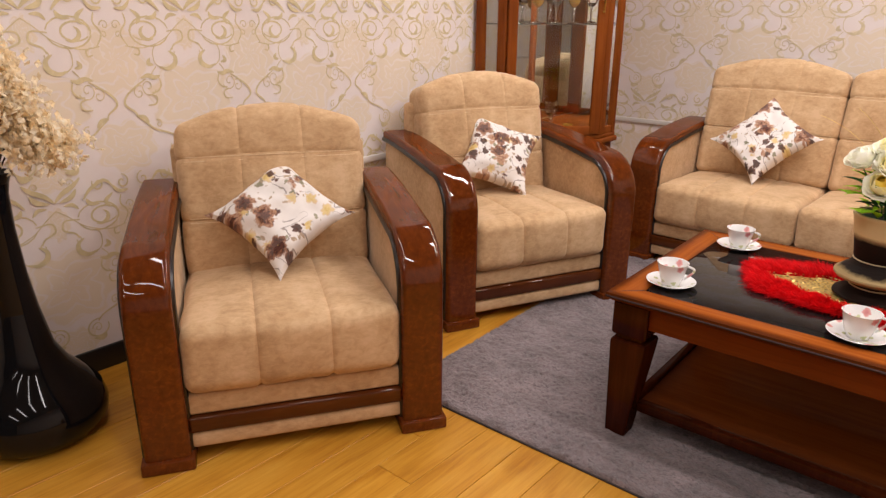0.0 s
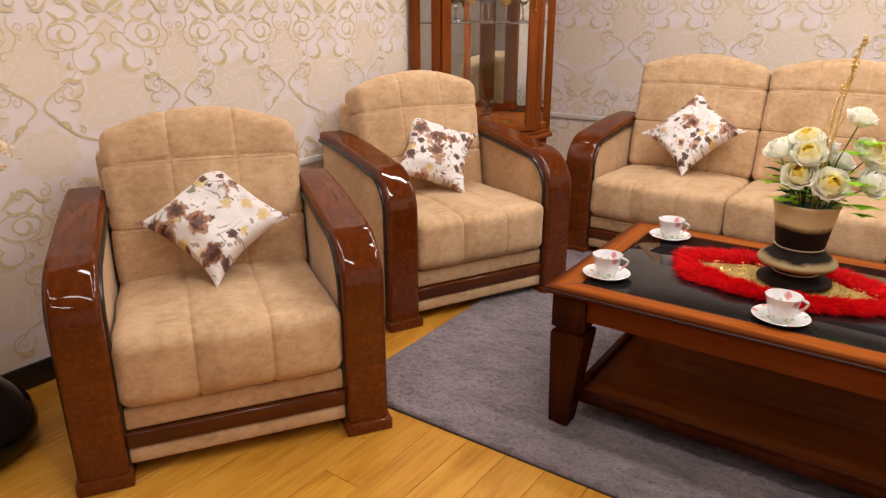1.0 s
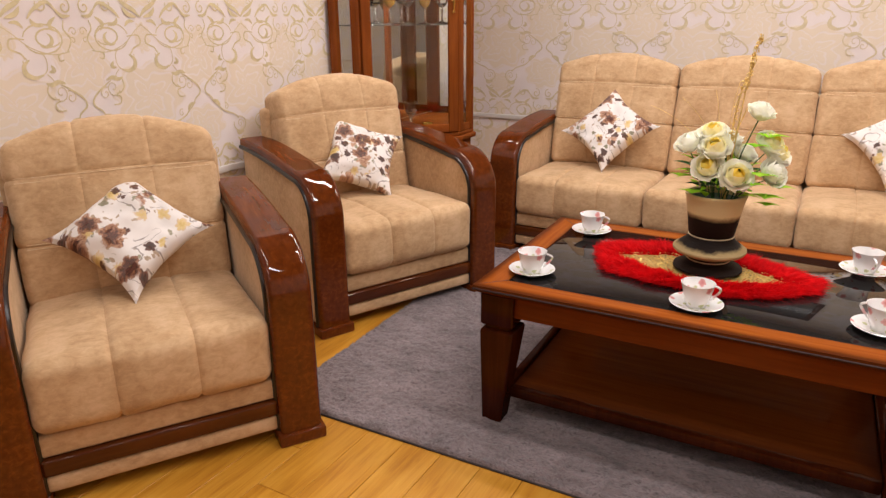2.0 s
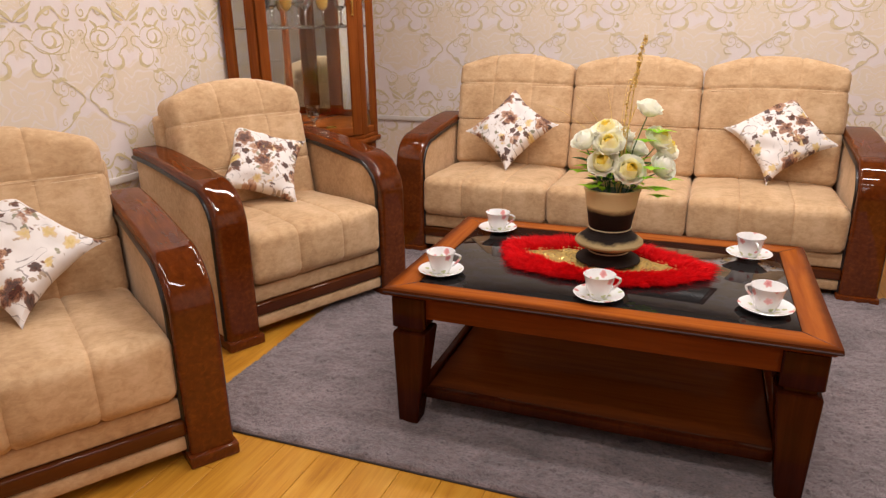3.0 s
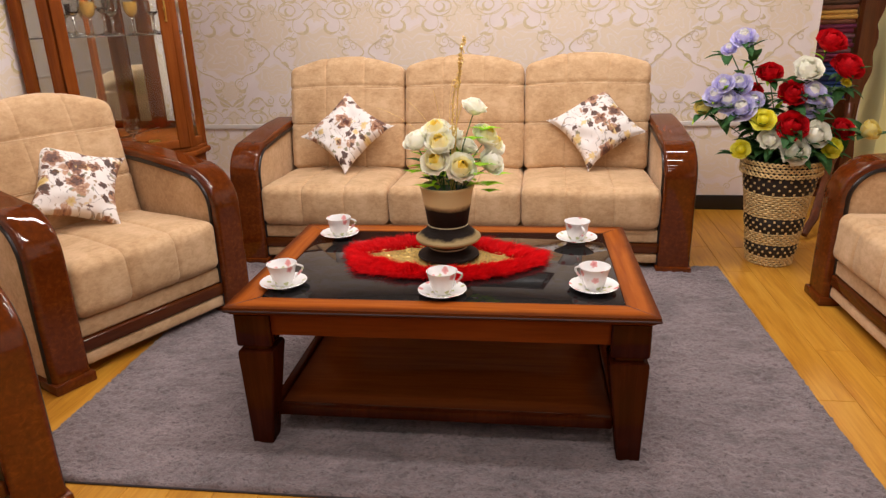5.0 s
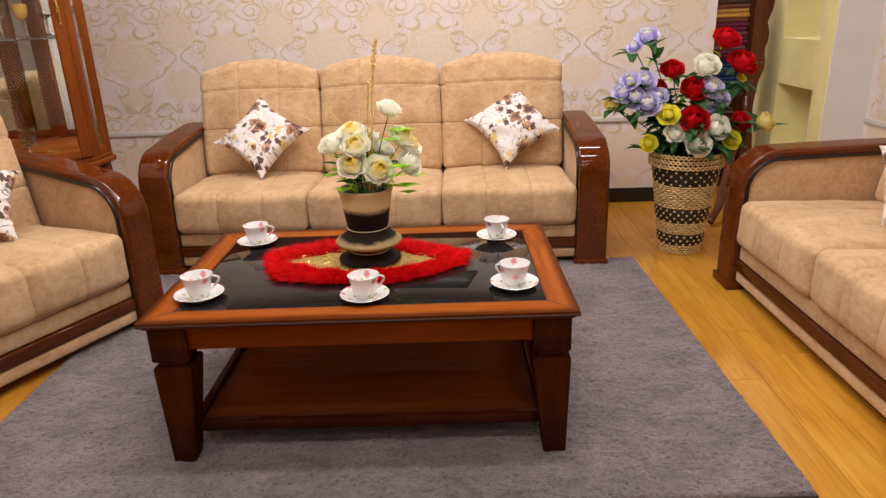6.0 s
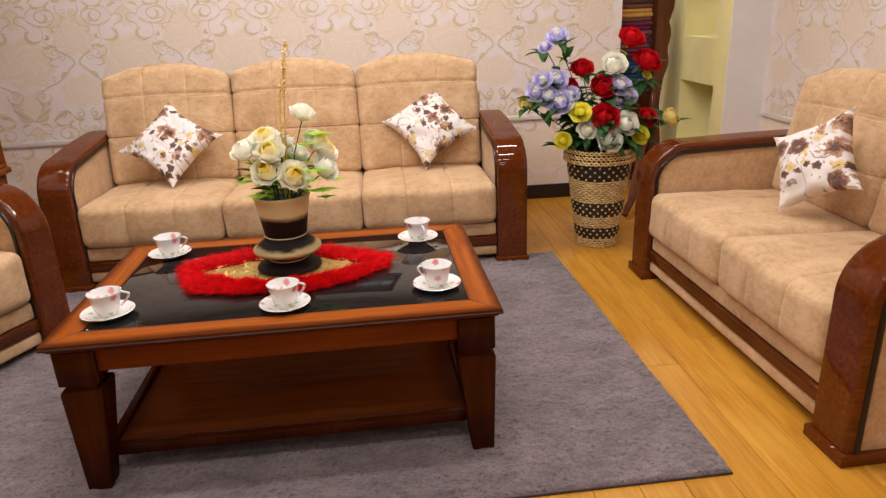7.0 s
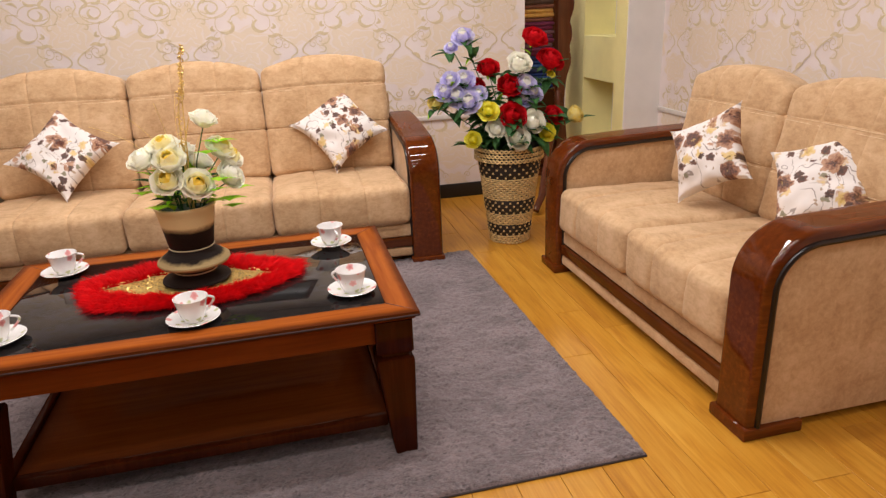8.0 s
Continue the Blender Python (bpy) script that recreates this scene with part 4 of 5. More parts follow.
# ---- pot with artificial flowers ----
PX, PY = -0.048, 2.195
PZ = CUP_TOP + 0.011
pot = thing("flower_pot", "stoneware pot in cream and dark brown glaze on its flared foot", "flower pot", pose(PX, PY, PZ) @ Matrix.Diagonal((0.95, 0.95, 0.85, 1)))
POT = Nodes("banded_stoneware")
psep = POT.node("ShaderNodeSeparateXYZ", (0, POT.coords()))
pz = POT.math("ADD", psep.outputs[2], POT.math("MULTIPLY", POT.math("SUBTRACT", POT.noise(POT.coords(), 16.0, 5, 0.65), 0.5), 0.030))
BROWN, OCHRE = (0.012, 0.006, 0.004), (0.36, 0.26, 0.12)
POT_COL = POT.ramp(POT.math("DIVIDE", pz, 0.28), (0.0, BROWN), (0.19, BROWN), (0.225, OCHRE), (0.31, OCHRE), (0.345, BROWN), (0.69, BROWN), (0.735, (0.30, 0.20, 0.09)), (0.77, (0.66, 0.52, 0.27)), (0.95, (0.60, 0.46, 0.24)))
POT.bump(POT.noise(POT.coords((1, 1, 4)), 40.0, 4), 0.35, 0.003)
POT.done(POT_COL, Roughness=0.6, Specular_IOR_Level=0.15)
part("body", lathe([(0.0, 0.0), (0.100, 0.0), (0.106, 0.004), (0.105, 0.010), (0.088, 0.020), (0.070, 0.031), (0.064, 0.038), (0.066, 0.045), (0.086, 0.056), (0.106, 0.066), (0.112, 0.074), (0.111, 0.080), (0.096, 0.093), (0.078, 0.108), (0.068, 0.122), (0.0665, 0.128), (0.069, 0.134), (0.075, 0.178), (0.083, 0.230), (0.0885, 0.265), (0.092, 0.272), (0.091, 0.279), (0.085, 0.280), (0.082, 0.272), (0.077, 0.250), (0.0, 0.250)], 56), POT.mat, pot)
STRING = plain("cream_cord", (0.55, 0.46, 0.28), 0.7)
for r, z in ((0.0685, 0.128), (0.0660, 0.039)):
    part("cord", tube([(r * math.cos(a), r * math.sin(a), z) for a in np.linspace(0, 2 * math.pi, 41)], 0.0022, 6), STRING, pot, "cream cord tied round the pot")
part("filling", lathe([(0.0, 0.262), (0.079, 0.258)], 24), plain("dark_moss", (0.015, 0.03, 0.012), 0.9), pot, "dark green filling")


def petal(bm, m, length, width, cup, roll):
    """One curved petal that grows up from the origin along z, bowed outwards."""
    n, k = 5, 4
    rows = []
    for i in range(n + 1):
        f = i / n
        w = width * math.sin(math.pi * min(1, 0.16 + f * 0.72)) ** 0.8
        row = []
        for j in range(k + 1):
            s = -1 + 2 * j / k
            x = s * w / 2
            y = cup * (math.sin(f * math.pi * 0.62)) + width * 0.22 * (1 - s * s) - roll * max(0, f - 0.7) * -1.0
            z = length * (f - 0.14 * f * f * abs(s) ** 2)
            row.append(bm.verts.new(m @ Vector((x, y, z))))
        rows.append(row)
    for a, b in zip(rows, rows[1:]):
        for j in range(k):
            bm.faces.new((a[j], a[j + 1], b[j + 1], b[j]))


def cupped(bm, m, r, width, top, low, flare, droop, tall):
    """One cupped petal: a patch of a ball of radius r, from its underside up to a rounded lip that bends outwards."""
    n, k = 6, 6
    rows = []
    for i in range(n + 1):
        f = i / n
        row = []
        for j in range(k + 1):
            s = -1 + 2 * j / k
            lip = top + droop * s * s
            polar = low + (lip - low) * f
            span = width * (0.35 + 0.65 * math.sin(math.pi * min(1.0, 0.12 + 0.62 * f)))
            wave = 0.05 * math.sin(5 * s + 9 * r * 100) * f * f
            rad = r * (1 + flare * max(0.0, f - 0.55) ** 2 * 6 + wave)
            a = s * span / 2
            row.append(bm.verts.new(m @ Vector((rad * math.sin(polar) * math.sin(a), rad * math.sin(polar) * math.cos(a), rad * math.cos(polar) * tall))))
        rows.append(row)
    for a, b in zip(rows, rows[1:]):
        for j in range(k):
            bm.faces.new((a[j], a[j + 1], b[j + 1], b[j]))


def blossom(name, place, facing, r, rings, cloth, parent, seed, heart=None, open_=1.0):
    """A flower head of cupped petals in shells round a heart."""
    rg = random.Random(seed)
    m0 = Matrix.Translation(place) @ Vector(facing).normalized().to_track_quat("Z", "Y").to_matrix().to_4x4()
    outer, inner, middle = bmesh.new(), bmesh.new(), bmesh.new()
    two = heart is YOLK
    shells = 5
    for k in range(shells):
        f = (k + 1) / shells
        count = (3, 4, 5, 5, 6)[k]
        off = rg.uniform(0, 6)
        for i in range(count):
            tilt = Matrix.Rotation(radians(rg.uniform(-6, 6)), 4, "X") @ Matrix.Rotation(radians(rg.uniform(-5, 5)), 4, "Y")
            m = m0 @ Matrix.Rotation(off + 2 * math.pi * i / count + rg.uniform(-0.12, 0.12), 4, "Z") @ tilt @ Matrix.Translation((0, 0, r * (0.05 - 0.12 * f)))
            top = radians(12 + 58 * f * open_ + rg.uniform(-6, 6))
            tall = max(0.75, 0.80 / (0.46 + 0.54 * f)) if f < 0.95 else 0.75
            cupped(inner if heart is not None and k < 1 else middle if two and k < 3 else outer, m, r * (0.46 + 0.54 * f), radians(140 - 32 * f), top, radians(150 if f > 0.5 else 110), 0.10 + 0.22 * f * open_, radians(6 + 12 * f), tall)
    if heart is not None:
        bmesh.ops.create_icosphere(inner, subdivisions=2, radius=r * 0.44, matrix=m0 @ Matrix.Translation((0, 0, r * 0.08)))
    head = part(name, outer, cloth, parent)
    if heart is not None:
        part("heart", inner, heart, head, "deeper coloured heart" if heart is not cloth else "")
    else:
        inner.free()
    if two:
        part("inner_petals", middle, BUTTER, head, "pale yellow inner petals")
    else:
        middle.free()
    return head


def leaf(bm, m, length, width):
    n = 6
    rows = []
    for i in range(n + 1):
        f = i / n
        w = width * math.sin(math.pi * f ** 0.75) ** 0.9 + 0.0004
        z = -0.35 * length * f * f
        rows.append([bm.verts.new(m @ Vector((x * w / 2, f * length, z + abs(x) * w * 0.18))) for x in (-1, 0, 1)])
    for a, b in zip(rows, rows[1:]):
        for j in range(2):
            bm.faces.new((a[j], a[j + 1], b[j + 1], b[j]))


def petal_cloth(name, a, b, rough=0.6, share=0.4):
    n = Nodes(name)
    n.bump(n.noise(n.coords((1, 1, 0.2)), 160.0, 3), 0.2, 0.001)
    col = n.ramp(n.noise(n.coords(), 38.0, 3), (0.35, a), (0.65, b))
    n.done(col, Roughness=rough + 0.15, Specular_IOR_Level=0.25)
    let_through(n, col, share)
    return n.mat


CREAM = petal_cloth("cream_petal", (0.98, 0.97, 0.82), (0.99, 0.985, 0.93), share=0.35)
BUTTER = petal_cloth("butter_petal", (0.98, 0.91, 0.50), (0.99, 0.96, 0.74), share=0.35)
YOLK = petal_cloth("yellow_petal", (0.98, 0.70, 0.06), (0.99, 0.86, 0.24))
RED = petal_cloth("red_petal", (0.50, 0.003, 0.010), (0.80, 0.012, 0.022))
WHITE = petal_cloth("white_petal", (0.97, 0.96, 0.82), (0.99, 0.98, 0.92), share=0.3)
LILAC = petal_cloth("lilac_petal", (0.58, 0.54, 0.90), (0.86, 0.84, 0.97))
LEMON = petal_cloth("lemon_petal", (0.94, 0.86, 0.03), (0.97, 0.93, 0.18))
PEACH = petal_cloth("pale_yellow_petal", (0.95, 0.80, 0.22), (0.97, 0.90, 0.46))
GREEN = petal_cloth("dark_leaf", (0.022, 0.085, 0.026), (0.07, 0.19, 0.055), 0.45)
LIME = petal_cloth("lime_leaf", (0.26, 0.60, 0.02), (0.52, 0.82, 0.06), 0.45)

bouquet = thing("flower_bouquet", "artificial bouquet of cream ranunculus with gold sprays in a pot", "flowers", pose(PX, PY, 0.474))
HEADS = [(-0.022, -0.08, 0.34, 0.042), (0.055, -0.08, 0.321, 0.043), (-0.09, -0.03, 0.394, 0.038), (-0.027, -0.02, 0.429, 0.038), (-0.011, -0.06, 0.392, 0.042), (0.088, 0.02, 0.49, 0.036),
         (0.125, 0, 0.405, 0.04), (0.146, 0.01, 0.377, 0.038), (0.145, -0.03, 0.329, 0.04), (-0.064, 0.04, 0.406, 0.034), (0.059, 0.05, 0.362, 0.036), (0.01, 0.06, 0.4, 0.036)]
for k, (hx, hy, hz, r) in enumerate(HEADS):
    r *= 0.84
    face = Vector((hx, hy - 0.06, (hz - 0.27) * 0.9 + 0.055))
    stem = [(hx * 0.3, hy * 0.3, 0.225), (hx * 0.6, hy * 0.6, 0.225 + (hz - 0.225) * 0.55), (hx, hy, hz - r * 0.4)]
    part("stem", tube(stem, 0.0018, 5), GREEN, bouquet)
    blossom("blossom", Vector((hx, hy, hz)), face, r, 4, CREAM, bouquet, k, YOLK if k in (0, 1, 3, 4, 6, 7) else CREAM, 1.05)
lrng = random.Random(11)
for k in range(96):
    a = lrng.uniform(0, 2 * math.pi)
    r0 = lrng.uniform(0.02, 0.07)
    z = lrng.uniform(0.235, 0.33)
    bm = bmesh.new()
    m = Matrix.Translation((r0 * math.cos(a), r0 * math.sin(a), z + 0.012)) @ Matrix.Rotation(a - math.pi / 2, 4, "Z") @ Matrix.Rotation(radians(lrng.uniform(15, 60)), 4, "X")
    leaf(bm, m, lrng.uniform(0.035, 0.065), lrng.uniform(0.018, 0.032))
    part("leaf", bm, LIME if k % 2 == 0 else GREEN, bouquet)
for dx, dy, dz, size in ((0.165, -0.05, 0.29, 0.045), (0.12, -0.03, 0.425, 0.06), (-0.055, -0.1, 0.262, 0.05), (0.135, -0.07, 0.262, 0.055), (0.115, -0.08, 0.325, 0.05), (0.14, -0.06, 0.24, 0.04), (0.09, -0.05, 0.40, 0.045), (0.10, -0.09, 0.30, 0.04), (-0.10, -0.06, 0.30, 0.04)):
    bm = bmesh.new()
    for j in range(5):
        leaf(bm, Matrix.Translation((dx, dy, dz)) @ Matrix.Rotation(-1.2 + j * 0.55, 4, "Z") @ Matrix.Rotation(radians(20), 4, "X"), size, size * 0.34)
    part("leaf", bm, LIME, bouquet)
for k, (dx, dy, dz) in enumerate(((0.069, 0.0, 0.695), (0.038, 0.02, 0.575), (0.05, -0.015, 0.50), (-0.043, 0.01, 0.545), (0.0, -0.02, 0.46), (-0.206, -0.02, 0.545), (-0.12, 0.0, 0.57), (0.11, 0.03, 0.53), (0.02, 0.03, 0.62))):
    pts = [(dx * f ** 1.6 + 0.02 * (1 - f) + 0.006 * math.sin(5 * f + k), dy * f, 0.23 + (dz - 0.23) * f - (0.05 * f ** 4 if k > 4 else 0)) for f in np.linspace(0, 1, 14)]
    spray = part("gold_spray", tube(pts, 0.0024 if k < 3 else 0.0010, 5, taper=0.6), GOLD, bouquet, "gold glitter spray")
    if k in (0, 1):
        bm = bmesh.new()
        for j in range(150 if k == 0 else 90):
            f = lrng.uniform(0.68, 1.0) if k == 0 else lrng.uniform(0.35, 1.0)
            i = f * 13
            p = Vector(pts[int(i)]).lerp(Vector(pts[min(13, int(i) + 1)]), i - int(i))
            p += Vector((lrng.uniform(-1, 1), lrng.uniform(-1, 1), lrng.uniform(-1, 1))) * 0.0070
            bmesh.ops.create_icosphere(bm, subdivisions=1, radius=lrng.uniform(0.0018, 0.0034), matrix=Matrix.Translation(p))
        part("grains", bm, GOLD, spray, "gold glitter grains")

# ---- rug ----
RX0, RX1, RY0, RY1 = -1.225, 1.225, -0.905, 0.905
rug = thing("rug", "thick mauve-grey shaggy rug under the coffee table", "rug", pose(-0.07, 2.475, 0, 0, 0, 1.2))
part("backing", box(RX0, RX1, RY0, RY1, 0.0, 0.007, 0.002), RUG_EDGE, rug, "dark bound edge")
nr = np.random.default_rng(3)


def grain_field(nx, ny, sigma):
    """A soft random field of unit spread whose grain is sigma cells wide."""
    fx, fy = np.fft.fftfreq(nx)[:, None], np.fft.fftfreq(ny)[None, :]
    field = np.fft.ifft2(np.fft.fft2(nr.normal(0, 1, (nx, ny))) * np.exp(-2 * (np.pi * sigma) ** 2 * (fx ** 2 + fy ** 2))).real
    return field / field.std()


GX, GY = 640, 450
xs, ys = np.meshgrid(np.linspace(RX0 + 0.003, RX1 - 0.003, GX), np.linspace(RY0 + 0.003, RY1 - 0.003, GY), indexing="ij")
zs = 0.0165 + 0.0020 * grain_field(GX, GY, 1.0) + 0.0012 * grain_field(GX, GY, 3.0) + 0.0006 * grain_field(GX, GY, 14.0)
zs[0, :] = zs[-1, :] = zs[:, 0] = zs[:, -1] = 0.006
inside = np.zeros((GX, GY))
inside[2:-2, 2:-2] = 0.0012
xs += inside * grain_field(GX, GY, 1.2)
ys += inside * grain_field(GX, GY, 1.2)
cells = np.arange(GX * GY).reshape(GX, GY)
quads = np.stack([cells[:-1, :-1], cells[1:, :-1], cells[1:, 1:], cells[:-1, 1:]], -1).reshape(-1, 4)
data = bpy.data.meshes.new("tufted_face")
data.from_pydata(np.stack([xs, ys, zs], -1).reshape(-1, 3).tolist(), [], quads.tolist())
data.polygons.foreach_set("use_smooth", [True] * len(data.polygons))
tagged(part("tufted_face", data, RUG, rug, "mauve-grey tufted pile"), kind="stuff")

# ---- corner display cabinet ----
cabinet = thing("display_cabinet", "corner display cabinet in red-brown wood with glass door and mirrors", "cabinet", pose(0, 0, 0))
CA, CB, CC, CD, CE = (-2.155, 3.05), (-1.95, 3.05), (-1.579, 3.421), (-1.579, 3.60), (-2.155, 3.60)
CZ0, CZ1, CZ2 = 0.61, 2.02, 2.10


def prism(points, z0, z1, bevel=0.0):
    bm = bmesh.new()
    lo = [bm.verts.new((x, y, z0)) for x, y in points]
    hi = [bm.verts.new((x, y, z1)) for x, y in points]
    n = len(points)
    bm.faces.new(lo), bm.faces.new(hi)
    for i in range(n):
        bm.faces.new((lo[i], lo[(i + 1) % n], hi[(i + 1) % n], hi[i]))
    bmesh.ops.recalc_face_normals(bm, faces=bm.faces[:])
    if bevel:
        bmesh.ops.bevel(bm, geom=bm.edges[:], offset=bevel, segments=2, profile=0.5, affect="EDGES")
    return bm


def grown(points, d):
    c = Vector((sum(p[0] for p in points) / len(points), sum(p[1] for p in points) / len(points)))
    return [tuple(Vector(p) + (Vector(p) - c).normalized() * d) for p in points]


FOOTPRINT = [CA, CB, CC, CD, CE]
part("base_cupboard", prism(grown(FOOTPRINT, -0.01), 0.0, CZ0 - 0.05, 0.004), CABINET_WOOD, cabinet)
part("base_moulding", prism(grown(FOOTPRINT, 0.022), CZ0 - 0.05, CZ0 - 0.02, 0.008), CABINET_WOOD, cabinet)
part("cabinet_floor", prism(grown(FOOTPRINT, 0.006), CZ0 - 0.02, CZ0, 0.004), CABINET_WOOD, cabinet)
part("top_moulding", prism(grown(FOOTPRINT, 0.02), CZ1, CZ2, 0.01), CABINET_WOOD, cabinet)


def upright(p, w, name="post", along=(1, 0)):
    a = math.atan2(along[1], along[0])
    m = Matrix.Translation((p[0], p[1], 0)) @ Matrix.Rotation(a, 4, "Z")
    bm = box(-w / 2, w / 2, -0.018, 0.018, CZ0, CZ1, 0.006, 3, m=m)
    box(-w / 2 + 0.012, -w / 2 + 0.018, -0.021, -0.017, CZ0 + 0.02, CZ1, 0.002, 1, bm, m)
    return part(name, bm, CABINET_WOOD, cabinet)


def between(a, b, f):
    return (a[0] + (b[0] - a[0]) * f, a[1] + (b[1] - a[1]) * f)


upright((CA[0] + 0.03, CA[1] + 0.01), 0.05)
upright((CB[0] - 0.03, CB[1] + 0.01), 0.055)
upright((CC[0] - 0.012, CC[1] + 0.03), 0.055, along=(0, 1))
upright((CD[0] - 0.012, CD[1] - 0.02), 0.035, along=(0, 1))
upright((CE[0] + 0.01, CE[1] - 0.01), 0.03)

door = part("door", box(0, 1, 0, 1, 0, 1), CABINET_WOOD, cabinet, "glazed wooden cabinet door")
L = math.hypot(CC[0] - CB[0], CC[1] - CB[1])
DM = Matrix.Translation((CB[0], CB[1], 0)) @ Matrix.Rotation(radians(45), 4, "Z")
bm = box(0.004, 0.055, -0.014, 0.014, CZ0 + 0.006, CZ1 - 0.006, 0.006, 3, m=DM)
box(L - 0.055, L - 0.004, -0.014, 0.014, CZ0 + 0.006, CZ1 - 0.006, 0.006, 3, bm, DM)
box(0.055, L - 0.055, -0.013, 0.013, CZ0 + 0.006, CZ0 + 0.050, 0.005, 3, bm, DM)
box(0.055, L - 0.055, -0.013, 0.013, CZ1 - 0.055, CZ1 - 0.006, 0.005, 3, bm, DM)
door.data = mesh_of("door", bm)
door.data.materials.append(CABINET_WOOD)
pane = part("pane", box(0.05, L - 0.05, -0.002, 0.002, CZ0 + 0.045, CZ1 - 0.05, m=DM), GLASS, door, "clear glass door pane", False)
pane.visible_shadow = False
bm = tube([DM @ Vector((L - 0.03, -0.022 - 0.01 * math.sin(math.pi * f), 1.245 + 0.11 * f)) for f in np.linspace(0, 1, 9)], 0.005, 8)
for f in (0.0, 0.5, 1.0):
    bmesh.ops.create_uvsphere(bm, u_segments=10, v_segments=8, radius=0.009, matrix=Matrix.Translation(DM @ Vector((L - 0.03, -0.02, 1.245 + 0.11 * f))))
part("handle", bm, GILT, door, "ornate brass pull")
for a, b, back in ((CA, CB, (0, 0.012)), (CC, CD, (-0.012, 0))):
    d = Vector(b) - Vector(a)
    m = Matrix.Translation((a[0] + back[0], a[1] + back[1], 0)) @ Matrix.Rotation(math.atan2(d.y, d.x), 4, "Z")
    side = part("side_pane", box(0.05, d.length - 0.03, -0.002, 0.002, CZ0 + 0.01, CZ1 - 0.01, m=m), GLASS, cabinet, "narrow glass side pane", False)
    side.visible_shadow = False
    part("side_rail", box(0.04, d.length - 0.03, -0.012, 0.012, CZ0, CZ0 + 0.04, 0.004, m=m), CABINET_WOOD, cabinet)
part("mirror", box(CE[0] + 0.002, CE[0] + 0.010, CA[1] + 0.03, CE[1] - 0.01, CZ0 + 0.005, CZ1 - 0.005), MIRROR, cabinet, "mirrored back panel", False)
part("mirror", box(CE[0] + 0.012, CD[0] - 0.03, CE[1] - 0.010, CE[1] - 0.002, CZ0 + 0.005, CZ1 - 0.005), MIRROR, cabinet, "mirrored back panel", False)
part("back_panel", box(CE[0] + 0.002, CD[0], CE[1] - 0.0015, CE[1] + 0.006, CZ0, CZ1), CABINET_WOOD, cabinet, "", False)
SHELF_Z = 1.185
shelf_glass = part("glass_shelf", prism(grown(FOOTPRINT, -0.035), SHELF_Z - 0.006, SHELF_Z), GLASS, cabinet, "clear glass shelf", False)
shelf_glass.visible_shadow = False


def goblet(x, y, z, scale, gilded):
    ob = thing("goblet", "cut crystal goblet with a gilded bowl" if gilded else "tall clear crystal wine glass", "glass", Matrix.Translation((x, y, z)) @ Matrix.Scale(scale, 4), "glasses in the cabinet")
    foot = part("foot", lathe([(0.0, 0.0), (0.033, 0.0), (0.034, 0.003), (0.012, 0.008), (0.005, 0.016), (0.0045, 0.055), (0.009, 0.062), (0.005, 0.068), (0.008, 0.078), (0.0, 0.080)], 20), CRYSTAL, ob)
    part("bowl", lathe([(0.0, 0.079), (0.012, 0.082), (0.027, 0.098), (0.033, 0.120), (0.034, 0.150), (0.0315, 0.150), (0.031, 0.121), (0.025, 0.101), (0.0, 0.088)], 20), AMBER if gilded else CRYSTAL, ob)
    return ob


goblet(-1.872, 3.21, SHELF_Z + 0.0005, 1.0, True)
goblet(-1.832, 3.26, SHELF_Z + 0.0005, 1.25, False)
goblet(-1.735, 3.34, SHELF_Z + 0.0005, 1.0, True)
goblet(-1.88, 3.40, SHELF_Z + 0.0005, 1.1, False)
goblet(-1.80, 3.28, CZ0 + 0.0005, 1.15, False)
tumbler = thing("tumbler", "small amber glass tumbler on the cabinet floor", "glass", pose(-1.74, 3.36, CZ0 + 0.0005), "glasses in the cabinet")
part("cup", lathe([(0.0, 0.0), (0.026, 0.0), (0.030, 0.05), (0.028, 0.05), (0.024, 0.004), (0.0, 0.004)], 20), AMBER, tumbler)

# ---- wicker basket with mixed flowers ----
BX, BY = 1.410, 3.550
basket = thing("wicker_basket", "tall woven straw basket with dark dotted bands on the floor", "basket", pose(BX, BY, 0) @ Matrix.Diagonal((1, 1, 0.96, 1)))
STRAW = plain("straw", (0.66, 0.47, 0.21), 0.6, 0, 0.35, 60)
DARK_STRAW = plain("dark_straw", (0.02, 0.013, 0.010), 0.6, 0, 0.3, 60)


def radius_at(z):
    return 0.108 + (0.176 - 0.108) * (z / 0.56)


def strand(z0, z1, ribs, phase, amp, lift=0.0):
    """One round strand of the weave that passes over and under the upright ribs."""
    bm = bmesh.new()
    n, sub = ribs * 6, 5
    rings = []
    for k in range(sub + 1):
        f = k / sub
        ring = []
        for i in range(n):
            a = 2 * math.pi * i / n
            z = z0 + (z1 - z0) * f + 0.0012 * math.sin(a * 5 + z0 * 90)
            rad = radius_at(z) + lift + amp * math.sin(a * ribs + phase) + min(0.012, z1 - z0) * 0.6 * (math.sin(math.pi * f) ** 0.6 - 1)
            ring.append(bm.verts.new((rad * math.cos(a), rad * math.sin(a), z)))
        rings.append(ring)
    for a, b in zip(rings, rings[1:]):
        for i in range(n):
            bm.faces.new((a[i], a[(i + 1) % n], b[(i + 1) % n], b[i]))
    return bm


